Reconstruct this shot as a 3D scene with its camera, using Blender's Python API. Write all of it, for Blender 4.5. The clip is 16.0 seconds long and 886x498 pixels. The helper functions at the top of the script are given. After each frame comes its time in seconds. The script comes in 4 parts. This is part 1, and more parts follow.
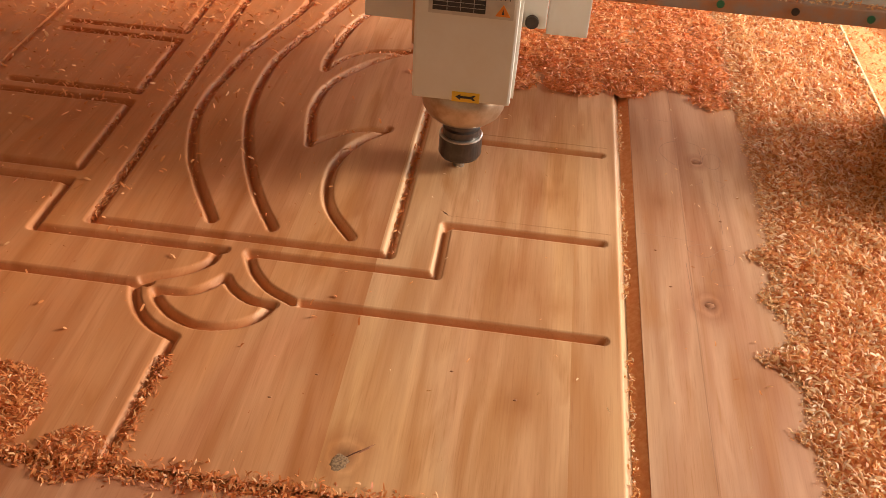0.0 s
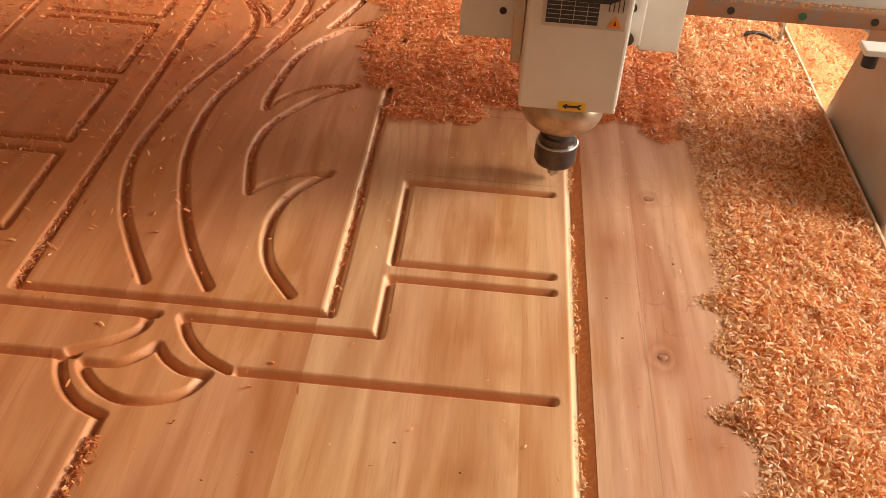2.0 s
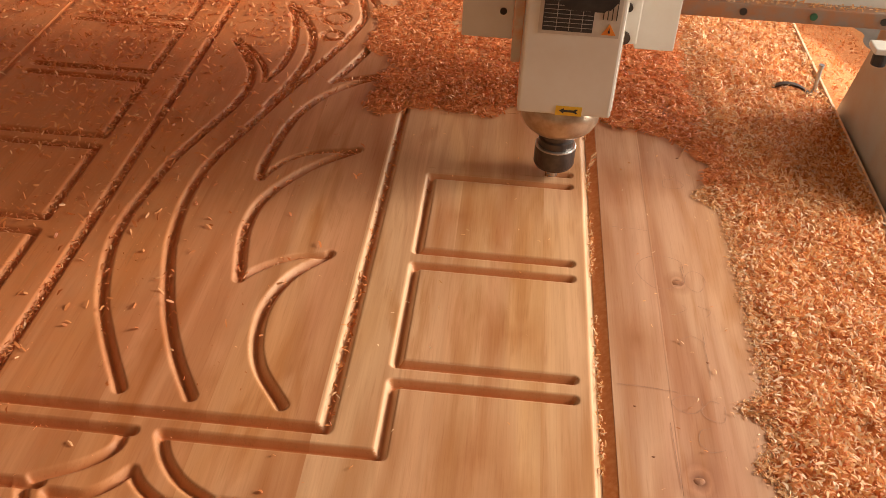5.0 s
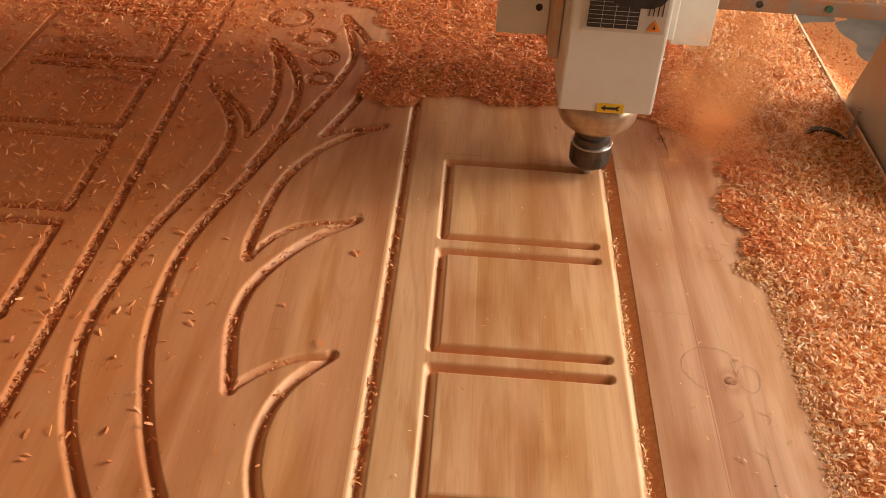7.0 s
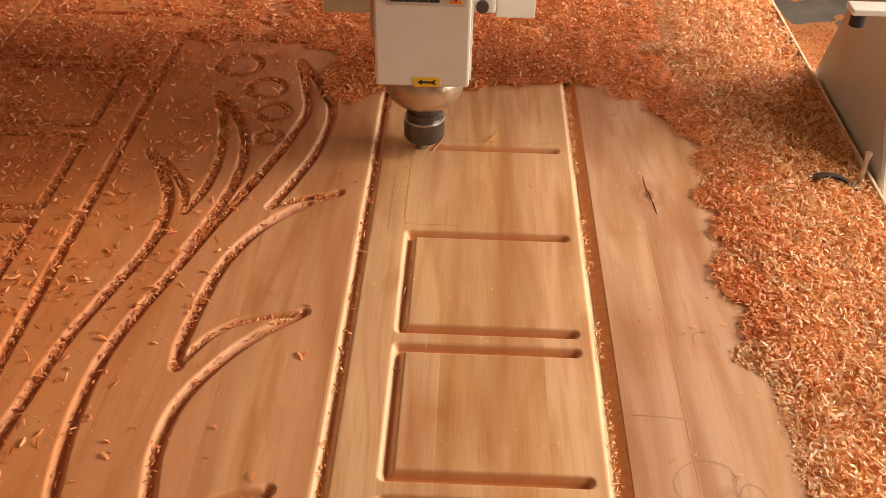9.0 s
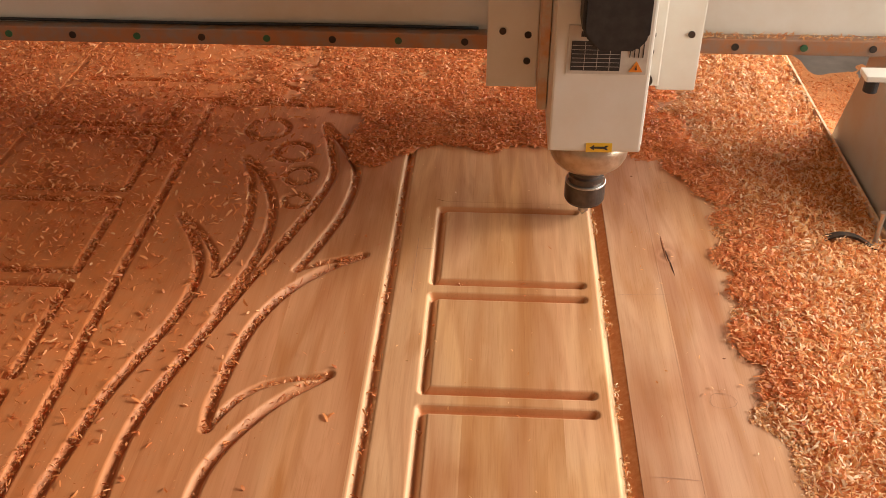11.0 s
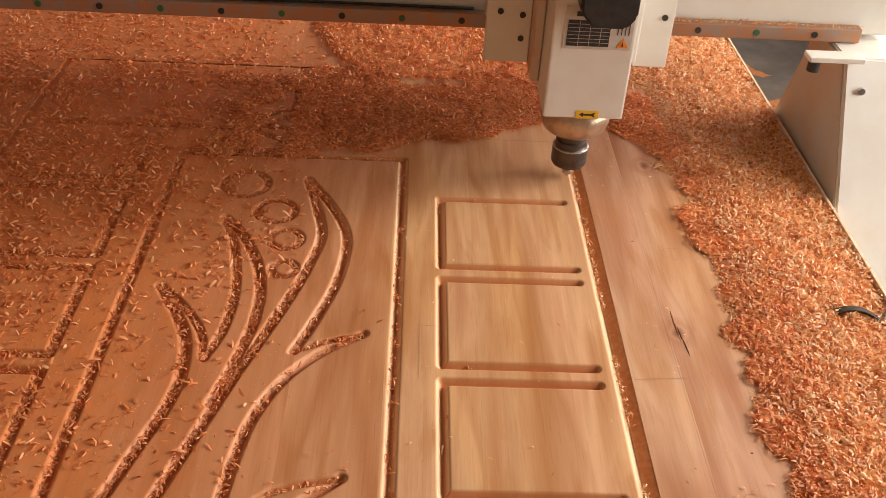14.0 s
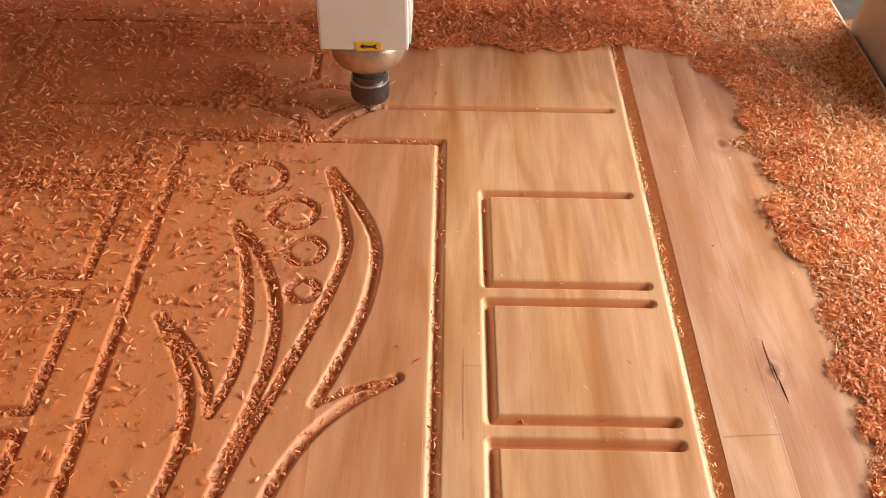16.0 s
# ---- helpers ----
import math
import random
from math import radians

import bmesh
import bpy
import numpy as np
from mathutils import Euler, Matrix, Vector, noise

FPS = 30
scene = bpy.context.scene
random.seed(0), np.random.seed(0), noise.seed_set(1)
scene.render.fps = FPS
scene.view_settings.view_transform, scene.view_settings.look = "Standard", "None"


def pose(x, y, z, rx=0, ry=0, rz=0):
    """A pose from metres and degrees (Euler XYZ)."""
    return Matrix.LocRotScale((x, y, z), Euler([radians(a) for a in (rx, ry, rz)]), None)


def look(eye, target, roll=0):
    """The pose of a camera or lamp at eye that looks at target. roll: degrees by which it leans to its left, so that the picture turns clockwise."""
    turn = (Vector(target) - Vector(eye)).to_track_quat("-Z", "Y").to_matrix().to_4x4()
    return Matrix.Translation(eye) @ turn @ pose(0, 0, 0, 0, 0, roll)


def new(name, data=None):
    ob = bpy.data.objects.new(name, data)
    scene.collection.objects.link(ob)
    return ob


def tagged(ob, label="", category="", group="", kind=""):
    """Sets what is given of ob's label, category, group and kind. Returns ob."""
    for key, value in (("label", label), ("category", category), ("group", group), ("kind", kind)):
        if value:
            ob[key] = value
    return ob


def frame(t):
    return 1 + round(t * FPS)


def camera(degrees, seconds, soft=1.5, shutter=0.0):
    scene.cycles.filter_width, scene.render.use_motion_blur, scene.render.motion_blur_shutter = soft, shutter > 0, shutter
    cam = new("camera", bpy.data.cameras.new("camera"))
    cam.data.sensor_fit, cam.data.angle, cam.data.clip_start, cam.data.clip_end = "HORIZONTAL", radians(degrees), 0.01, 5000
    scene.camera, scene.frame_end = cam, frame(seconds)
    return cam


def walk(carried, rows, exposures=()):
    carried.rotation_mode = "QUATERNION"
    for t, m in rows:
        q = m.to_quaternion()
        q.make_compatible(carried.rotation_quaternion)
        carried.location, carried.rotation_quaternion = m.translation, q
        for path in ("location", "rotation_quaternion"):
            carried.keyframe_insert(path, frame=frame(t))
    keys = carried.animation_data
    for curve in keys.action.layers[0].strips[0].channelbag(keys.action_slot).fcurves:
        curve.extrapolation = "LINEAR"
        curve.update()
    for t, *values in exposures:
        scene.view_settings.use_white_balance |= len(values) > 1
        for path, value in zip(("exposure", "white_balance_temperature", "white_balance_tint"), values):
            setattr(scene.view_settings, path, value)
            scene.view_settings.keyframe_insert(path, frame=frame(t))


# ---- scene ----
cam = camera(49.7, 16.0, 0.65)
PATH = [
    (0, (-0.13, 0.103, 0.731), (-0.257, 1.676, -0.497), 4.1),
    (0.5, (-0.133, 0.099, 0.724), (-0.238, 1.667, -0.512), 4.7),
    (1, (-0.13, 0.101, 0.733), (-0.225, 1.661, -0.515), 5.0),
    (1.5, (-0.126, 0.094, 0.749), (-0.197, 1.658, -0.496), 5.2),
    (2, (-0.105, 0.185, 0.761), (-0.174, 1.759, -0.471), 3.7),
    (2.5, (-0.079, 0.28, 0.742), (-0.145, 1.868, -0.473), 3.1),
    (3, (-0.096, 0.292, 0.738), (-0.146, 1.883, -0.472), 3.2),
    (3.5, (-0.101, 0.292, 0.742), (-0.163, 1.882, -0.47), 2.6),
    (3.7, (-0.111, 0.306, 0.756), (-0.164, 1.881, -0.475), 2.7),
    (5.8, (-0.121, 0.383, 0.78), (-0.234, 1.968, -0.435), 3.2),
    (6, (-0.152, 0.411, 0.784), (-0.264, 1.996, -0.431), 3.2),
    (6.5, (-0.198, 0.462, 0.782), (-0.293, 2.046, -0.436), 2.7),
    (7, (-0.19, 0.538, 0.765), (-0.216, 2.114, -0.466), 3.6),
    (7.5, (-0.152, 0.575, 0.773), (-0.135, 2.142, -0.469), 3.7),
    (8, (-0.149, 0.631, 0.771), (-0.126, 2.201, -0.468), 2.9),
    (8.5, (-0.15, 0.686, 0.755), (-0.138, 2.256, -0.483), 2.5),
    (9, (-0.141, 0.732, 0.763), (-0.179, 2.3, -0.477), 1.2),
    (9.2, (-0.114, 0.758, 0.748), (-0.199, 2.338, -0.475), 0.1),
    (11.5, (-0.155, 0.714, 0.817), (-0.251, 2.337, -0.349), -0.4),
    (12, (-0.223, 0.714, 0.826), (-0.246, 2.341, -0.337), -0.5),
    (12.5, (-0.247, 0.722, 0.835), (-0.197, 2.36, -0.312), 0.2),
    (13, (-0.235, 0.76, 0.831), (-0.136, 2.393, -0.32), 2.0),
    (13.5, (-0.236, 0.805, 0.842), (-0.138, 2.436, -0.312), 3.2),
    (14, (-0.255, 0.845, 0.847), (-0.185, 2.463, -0.326), 3.3),
    (14.5, (-0.237, 0.926, 0.884), (-0.219, 2.529, -0.312), 2.7),
    (15, (-0.235, 1.029, 0.884), (-0.213, 2.573, -0.387), 1.9),
    (15.5, (-0.254, 1.085, 0.845), (-0.233, 2.601, -0.459), 1.4),
    (16, (-0.263, 1.108, 0.829), (-0.264, 2.598, -0.505), 1.0),
]
walk(cam, [(t, look(eye, target, roll)) for t, eye, target, roll in PATH], [(0, 0.33, 6150, 10), (0.5, 0.43, 6100, 10), (1.5, 0.42, 6100, 10), (3.5, 0.18, 6100, 10), (6, 0.11, 6150, 10), (7, -0.01, 6250, 10), (8, -0.13, 6240, 10), (9, 0.02, 6230, 10), (11.5, 0.06, 6010, 10), (12.5, -0.39, 6127, 10), (13.2, -0.42, 6096, 10), (14, -0.08, 5820, 10), (15, -0.26, 5765, 10), (15.5, -0.06, 5682, 10), (16, 0.14, 5520, 10)])

# ---- light ----
SUN_AZ, SUN_EL = 79.0, 25.0   # degrees right of the door's long axis, and above the bench
world = bpy.data.worlds.new("workshop_sky")
scene.world = world
world.use_nodes = True
_n = world.node_tree.nodes
_sky = _n.new("ShaderNodeTexSky")
_sky.sky_type, _sky.sun_disc = "NISHITA", False
_sky.sun_elevation, _sky.sun_rotation = radians(SUN_EL), radians(SUN_AZ)
_n["Background"].inputs["Strength"].default_value = 0.04
world.node_tree.links.new(_sky.outputs[0], _n["Background"].inputs["Color"])
sun = new("sun", bpy.data.lights.new("sun", "SUN"))
sun.data.energy, sun.data.angle, sun.data.color = 2.0, radians(16), (1.0, 0.88, 0.72)
_d = Vector((math.sin(radians(SUN_AZ)) * math.cos(radians(SUN_EL)), math.cos(radians(SUN_AZ)) * math.cos(radians(SUN_EL)), math.sin(radians(SUN_EL))))
sun.matrix_world = look(_d * 5, (0, 0, 0))
# soft light from the right: an added area lamp in a made-up opening
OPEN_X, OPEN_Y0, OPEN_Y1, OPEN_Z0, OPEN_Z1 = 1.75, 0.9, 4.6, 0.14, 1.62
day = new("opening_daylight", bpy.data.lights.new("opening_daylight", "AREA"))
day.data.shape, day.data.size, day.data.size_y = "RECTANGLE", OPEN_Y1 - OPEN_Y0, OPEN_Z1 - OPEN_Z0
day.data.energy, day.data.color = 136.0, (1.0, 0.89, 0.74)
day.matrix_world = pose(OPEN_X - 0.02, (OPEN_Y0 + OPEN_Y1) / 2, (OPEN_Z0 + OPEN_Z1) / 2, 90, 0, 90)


# ---- materials ----
def mat(name, rough=0.6, metal=0.0):
    m = bpy.data.materials.new(name)
    m.use_nodes = True
    nt = m.node_tree
    b = nt.nodes["Principled BSDF"]
    b.inputs["Roughness"].default_value, b.inputs["Metallic"].default_value = rough, metal
    return m, nt, b


def node(nt, kind, **sets):
    n = nt.nodes.new(kind)
    for k, v in sets.items():
        n.inputs[k].default_value = v
    return n


def ramp(nt, src, stops):
    r = nt.nodes.new("ShaderNodeValToRGB")
    e = r.color_ramp.elements
    while len(e) < len(stops):
        e.new(0.5)
    for el, (p, c) in zip(e, stops):
        el.position, el.color = p, (*c, 1)
    nt.links.new(src, r.inputs[0])
    return r.outputs[0]


def mix(nt, fac, a, b, blend="MIX"):
    n = nt.nodes.new("ShaderNodeMix")
    n.data_type, n.blend_type = "RGBA", blend
    for sock, v in ((n.inputs[0], fac), (n.inputs[6], a), (n.inputs[7], b)):
        if isinstance(v, (int, float)):
            sock.default_value = v
        elif isinstance(v, tuple):
            sock.default_value = (*v, 1)
        else:
            nt.links.new(v, sock)
    return n.outputs[2]


def stretched_noise(nt, scale, detail=4.0, rough=0.55, distortion=0.0):
    """Noise over world place, stretched by the three scales."""
    g = nt.nodes.new("ShaderNodeNewGeometry")
    v = nt.nodes.new("ShaderNodeVectorMath")
    v.operation = "MULTIPLY"
    v.inputs[1].default_value = scale
    nt.links.new(g.outputs["Position"], v.inputs[0])
    n = node(nt, "ShaderNodeTexNoise", Scale=1.0, Detail=detail, Roughness=rough, Distortion=distortion)
    nt.links.new(v.outputs[0], n.inputs["Vector"])
    return n.outputs["Fac"]


def bump(nt, b, src, strength, dist):
    n = node(nt, "ShaderNodeBump", Strength=strength, Distance=dist)
    nt.links.new(src, n.inputs["Height"])
    nt.links.new(n.outputs[0], b.inputs["Normal"])


# where each glued plank begins, and its tint; left ones also darkened for light falloff
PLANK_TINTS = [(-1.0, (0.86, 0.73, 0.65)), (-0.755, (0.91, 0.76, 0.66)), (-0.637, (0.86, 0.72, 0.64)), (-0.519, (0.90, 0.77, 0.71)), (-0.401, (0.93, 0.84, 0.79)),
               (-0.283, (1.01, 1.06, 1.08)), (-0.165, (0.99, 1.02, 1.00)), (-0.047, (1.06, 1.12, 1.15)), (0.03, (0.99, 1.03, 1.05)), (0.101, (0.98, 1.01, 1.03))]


def stepped(nt, src, stops):
    r = ramp(nt, src, stops)
    r.node.color_ramp.interpolation = "CONSTANT"
    return r


def maths(nt, op, a, b=0.0, c=0.0):
    n = nt.nodes.new("ShaderNodeMath")
    n.operation = op
    for sock, v in zip(n.inputs, (a, b, c)):
        if isinstance(v, (int, float)):
            sock.default_value = v
        else:
            nt.links.new(v, sock)
    return n.outputs[0]


def wood(name, light, mid, dark, dusty=False, knots=(), figure=0.45, smudges=()):
    m, nt, b = mat(name, 0.55)
    g = nt.nodes.new("ShaderNodeNewGeometry")
    s = nt.nodes.new("ShaderNodeSeparateXYZ")
    nt.links.new(g.outputs["Position"], s.inputs[0])
    a = nt.nodes.new("ShaderNodeMapRange")
    a.inputs["From Min"].default_value, a.inputs["From Max"].default_value = -1.0, 0.25
    nt.links.new(s.outputs["X"], a.inputs["Value"])
    # every glued plank has a grain of its own, so the figure breaks at the joints
    own = stepped(nt, a.outputs[0], [((x + 1) / 1.25, (0.13 + 0.37 * i % 1.0, 0.71 * i % 1.0, 0.29 * i % 1.0)) for i, (x, _) in enumerate(PLANK_TINTS)])
    shift = nt.nodes.new("ShaderNodeVectorMath")
    shift.operation = "MULTIPLY_ADD"
    shift.inputs[1].default_value = (3.0, 11.0, 5.0)
    nt.links.new(own, shift.inputs[0])
    nt.links.new(g.outputs["Position"], shift.inputs[2])

    def grain(scale, detail=3.0, rough=0.5, distortion=0.0):
        v = nt.nodes.new("ShaderNodeVectorMath")
        v.operation = "MULTIPLY"
        v.inputs[1].default_value = scale
        nt.links.new(shift.outputs[0], v.inputs[0])
        n = node(nt, "ShaderNodeTexNoise", Scale=1.0, Detail=detail, Roughness=rough, Distortion=distortion)
        nt.links.new(v.outputs[0], n.inputs["Vector"])
        return n.outputs["Fac"]

    fine = grain((420, 9, 200), 2, 0.6)
    pores = stretched_noise(nt, (620, 24, 400), 2, 0.6)
    # broad soft bands of lighter and darker heartwood
    pale = tuple(min(1.0, 1.10 * c + 0.012) for c in light)
    base = ramp(nt, grain((17, 1.7, 17), 2, 0.45, 0.6), [(0.27, dark), (0.37, mid), (0.47, light), (0.56, pale), (0.68, mid)])
    base = mix(nt, 0.22, base, ramp(nt, grain((40, 3.2, 40), 2, 0.5, 0.8), [(0.38, dark), (0.50, mid), (0.60, light)]))
    # growth rings cut lengthwise: long wandering lines, in places only
    warp = grain((8, 1.25, 8), 2, 0.45)
    ring = maths(nt, "SINE", maths(nt, "MULTIPLY_ADD", s.outputs["X"], 240.0, maths(nt, "MULTIPLY", warp, 56.0)))
    here = ramp(nt, grain((9, 1.8, 9), 2, 0.5, 0.4), [(0.50, (0, 0, 0)), (0.68, (1, 1, 1))])
    line = ramp(nt, ring, [(0.30, (0, 0, 0)), (0.98, (0.40 * figure,) * 3)])
    base = mix(nt, maths(nt, "MULTIPLY", line, here), base, (0.42, 0.165, 0.052))
    # brown flame patches
    patch = ramp(nt, grain((21, 3.6, 21), 3, 0.5, 1.0), [(0.52, (0, 0, 0)), (0.70, (0.95 * figure,) * 3)])
    base = mix(nt, patch, base, (0.47, 0.190, 0.056))
    base = mix(nt, 1.0, base, ramp(nt, fine, [(0.32, (0.955, 0.935, 0.92)), (0.5, (1, 1, 1)), (0.70, (1.02, 1.02, 1.02))]), "MULTIPLY")
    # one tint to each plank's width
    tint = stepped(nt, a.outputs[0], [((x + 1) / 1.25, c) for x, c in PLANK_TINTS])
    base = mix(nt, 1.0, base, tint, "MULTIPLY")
    base = mix(nt, 1.0, base, ramp(nt, pores, [(0.28, (0.93, 0.90, 0.88)), (0.40, (1, 1, 1))]), "MULTIPLY")
    cast = stretched_noise(nt, (7, 1.6, 7), 3, 0.5, 0.8)
    base = mix(nt, 1.0, base, ramp(nt, cast, [(0.36, (0.97, 0.90, 0.90)), (0.5, (1.0, 1.0, 1.0)), (0.64, (1.03, 0.99, 0.86))]), "MULTIPLY")
    if dusty:
        # freshly cut wood with painted light: pale along the grain, shaded orange on end grain
        cut_tone = nt.nodes.new("ShaderNodeMapRange")
        cut_tone.inputs["From Min"].default_value, cut_tone.inputs["From Max"].default_value, cut_tone.inputs["To Max"].default_value = -0.0003, -0.0014, 0.62
        nt.links.new(s.outputs["Z"], cut_tone.inputs["Value"])
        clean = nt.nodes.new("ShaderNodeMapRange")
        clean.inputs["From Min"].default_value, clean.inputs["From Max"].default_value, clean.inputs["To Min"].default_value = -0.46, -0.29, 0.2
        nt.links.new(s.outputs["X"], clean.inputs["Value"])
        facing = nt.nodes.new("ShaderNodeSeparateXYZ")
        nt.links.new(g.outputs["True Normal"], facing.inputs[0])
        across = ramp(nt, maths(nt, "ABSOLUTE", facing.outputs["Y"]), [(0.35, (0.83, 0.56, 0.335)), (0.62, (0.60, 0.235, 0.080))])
        base = mix(nt, maths(nt, "MULTIPLY", cut_tone.outputs[0], clean.outputs[0]), base, across)
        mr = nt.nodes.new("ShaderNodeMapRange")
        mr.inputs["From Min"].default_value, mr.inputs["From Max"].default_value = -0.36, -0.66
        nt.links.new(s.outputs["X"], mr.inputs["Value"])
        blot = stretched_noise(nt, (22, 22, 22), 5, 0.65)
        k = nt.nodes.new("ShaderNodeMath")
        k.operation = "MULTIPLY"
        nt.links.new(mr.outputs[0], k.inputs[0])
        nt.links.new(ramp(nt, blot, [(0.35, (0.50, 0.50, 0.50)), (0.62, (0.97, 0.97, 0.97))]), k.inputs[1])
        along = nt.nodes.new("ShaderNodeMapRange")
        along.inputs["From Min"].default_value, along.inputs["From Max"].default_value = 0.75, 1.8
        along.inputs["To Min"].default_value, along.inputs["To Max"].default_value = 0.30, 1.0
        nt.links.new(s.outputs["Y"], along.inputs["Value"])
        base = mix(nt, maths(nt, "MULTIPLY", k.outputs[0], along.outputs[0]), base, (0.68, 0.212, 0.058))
        # red dust in the cuts, and their warm deep shade, painted by depth
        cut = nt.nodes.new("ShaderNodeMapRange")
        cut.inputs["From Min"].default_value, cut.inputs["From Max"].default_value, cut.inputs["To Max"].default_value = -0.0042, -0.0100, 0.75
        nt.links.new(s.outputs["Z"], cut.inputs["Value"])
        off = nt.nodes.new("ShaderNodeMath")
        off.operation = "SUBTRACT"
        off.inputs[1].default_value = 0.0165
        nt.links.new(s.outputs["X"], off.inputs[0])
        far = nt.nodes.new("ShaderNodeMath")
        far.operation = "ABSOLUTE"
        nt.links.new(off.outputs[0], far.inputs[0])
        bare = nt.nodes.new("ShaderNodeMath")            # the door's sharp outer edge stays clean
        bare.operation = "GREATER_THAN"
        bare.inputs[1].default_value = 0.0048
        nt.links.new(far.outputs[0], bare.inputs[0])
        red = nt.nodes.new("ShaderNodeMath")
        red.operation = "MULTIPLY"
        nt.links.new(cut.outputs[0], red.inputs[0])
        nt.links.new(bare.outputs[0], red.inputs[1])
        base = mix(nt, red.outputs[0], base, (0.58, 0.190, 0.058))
    # short dark pores
    dash = stretched_noise(nt, (330, 17, 330), 2, 0.5)
    base = mix(nt, 1.0, base, ramp(nt, dash, [(0.60, (1, 1, 1)), (0.74, (0.92, 0.87, 0.83))]), "MULTIPLY")
    # clusters of fine brown grain lines
    lines = grain((520, 15, 520), 2, 0.55, 0.2)
    lm = nt.nodes.new("ShaderNodeMath")
    lm.operation = "MULTIPLY"
    nt.links.new(ramp(nt, lines, [(0.55, (0, 0, 0)), (0.66, (0.5, 0.5, 0.5))]), lm.inputs[0])
    nt.links.new(ramp(nt, grain((21, 3.6, 21), 3, 0.5, 1.0), [(0.48, (0.04, 0.04, 0.04)), (0.64, (1, 1, 1))]), lm.inputs[1])
    base = mix(nt, lm.outputs[0], base, (0.46, 0.20, 0.070))
    # figure that swirls round the knots
    for kx, ky, size in (*knots, *smudges):
        d = nt.nodes.new("ShaderNodeVectorMath")
        d.operation = "DISTANCE"
        sc = nt.nodes.new("ShaderNodeVectorMath")
        sc.operation = "MULTIPLY"
        sc.inputs[1].default_value = (1.0, 0.75, 0.0)
        nt.links.new(g.outputs["Position"], sc.inputs[0])
        nt.links.new(sc.outputs[0], d.inputs[0])
        d.inputs[1].default_value = (kx, ky * 0.75, 0.0)
        wv = nt.nodes.new("ShaderNodeMath")
        wv.operation = "MULTIPLY_ADD"
        nt.links.new(stretched_noise(nt, (60, 40, 60), 3), wv.inputs[0])
        wv.inputs[1].default_value = size * 0.9
        nt.links.new(d.outputs["Value"], wv.inputs[2])
        q = nt.nodes.new("ShaderNodeMath")
        q.operation = "DIVIDE"
        q.inputs[1].default_value = size * 3.0
        nt.links.new(wv.outputs[0], q.inputs[0])
        if (kx, ky, size) in smudges:
            base = mix(nt, 1.0, base, ramp(nt, q.outputs[0], [(0.15, (0.80, 0.68, 0.55)), (0.5, (0.93, 0.87, 0.80)), (0.95, (1, 1, 1))]), "MULTIPLY")
            continue
        base = mix(nt, 1.0, base, ramp(nt, q.outputs[0], [(0.22, (0.42, 0.34, 0.30)), (0.34, (0.72, 0.62, 0.58)), (0.46, (0.98, 0.92, 0.90)), (0.58, (0.84, 0.76, 0.72)), (0.95, (1, 1, 1))]), "MULTIPLY")
    nt.links.new(base, b.inputs["Base Color"])
    nt.links.new(ramp(nt, fine, [(0.3, (0.60, 0.60, 0.60)), (0.7, (0.46, 0.46, 0.46))]), b.inputs["Roughness"])
    b.inputs["Specular IOR Level"].default_value = 0.3
    bump(nt, b, pores, 0.12, 0.0006)
    return m


def let_through(nt, b, col, share):
    """Thin shavings: part of the light passes through them."""
    tr = nt.nodes.new("ShaderNodeBsdfTranslucent")
    if isinstance(col, tuple):
        tr.inputs["Color"].default_value = (*col, 1.0)
    else:
        nt.links.new(col, tr.inputs["Color"])
    ms = node(nt, "ShaderNodeMixShader", Fac=share)
    nt.links.new(b.outputs[0], ms.inputs[1])
    nt.links.new(tr.outputs[0], ms.inputs[2])
    nt.links.new(ms.outputs[0], nt.nodes["Material Output"].inputs["Surface"])


def chip_mat(name, stops, rnd="Random Per Island"):
    m, nt, b = mat(name, 0.5)
    g = nt.nodes.new("ShaderNodeNewGeometry")
    col = ramp(nt, g.outputs[rnd], stops)
    col = mix(nt, 0.22, col, ramp(nt, stretched_noise(nt, (9, 9, 9), 4), [(0.35, (0.62, 0.19, 0.055)), (0.65, (0.90, 0.42, 0.14))]))
    nt.links.new(col, b.inputs["Base Color"])
    let_through(nt, b, col, 0.36)
    return m


def dust_mat(name, col):
    """Fine dust: light passes through as well as off it."""
    m, nt, b = mat(name, 0.9)
    nt.links.new(mix(nt, 0.5, col, ramp(nt, stretched_noise(nt, (25, 25, 25), 3), [(0.35, tuple(0.75 * c for c in col)), (0.65, col)])), b.inputs["Base Color"])
    let_through(nt, b, col, 0.5)
    return m


def speckled(name, a, bcol, scale, rough=0.5, metal=0.0, bumps=0.0, lo=0.4, hi=0.65):
    m, nt, b = mat(name, rough, metal)
    n = stretched_noise(nt, (scale,) * 3, 6, 0.6)
    nt.links.new(ramp(nt, n, [(lo, a), (hi, bcol)]), b.inputs["Base Color"])
    if bumps:
        bump(nt, b, n, 0.4, bumps)
    return m


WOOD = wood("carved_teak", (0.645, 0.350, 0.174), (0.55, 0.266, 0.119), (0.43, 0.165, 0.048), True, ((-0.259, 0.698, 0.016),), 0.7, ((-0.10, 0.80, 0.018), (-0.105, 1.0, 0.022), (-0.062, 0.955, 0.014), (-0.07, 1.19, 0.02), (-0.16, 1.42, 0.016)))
OFFCUT = wood("offcut_timber", (0.61, 0.335, 0.190), (0.51, 0.243, 0.124), (0.38, 0.148, 0.058), False, ((0.119, 0.993, 0.013), (0.130, 1.314, 0.008), (0.117, 1.835, 0.012), (0.15, 2.28, 0.012)), 0.6, ((0.07, 1.2, 0.02), (0.16, 0.87, 0.02), (0.08, 1.55, 0.025)))
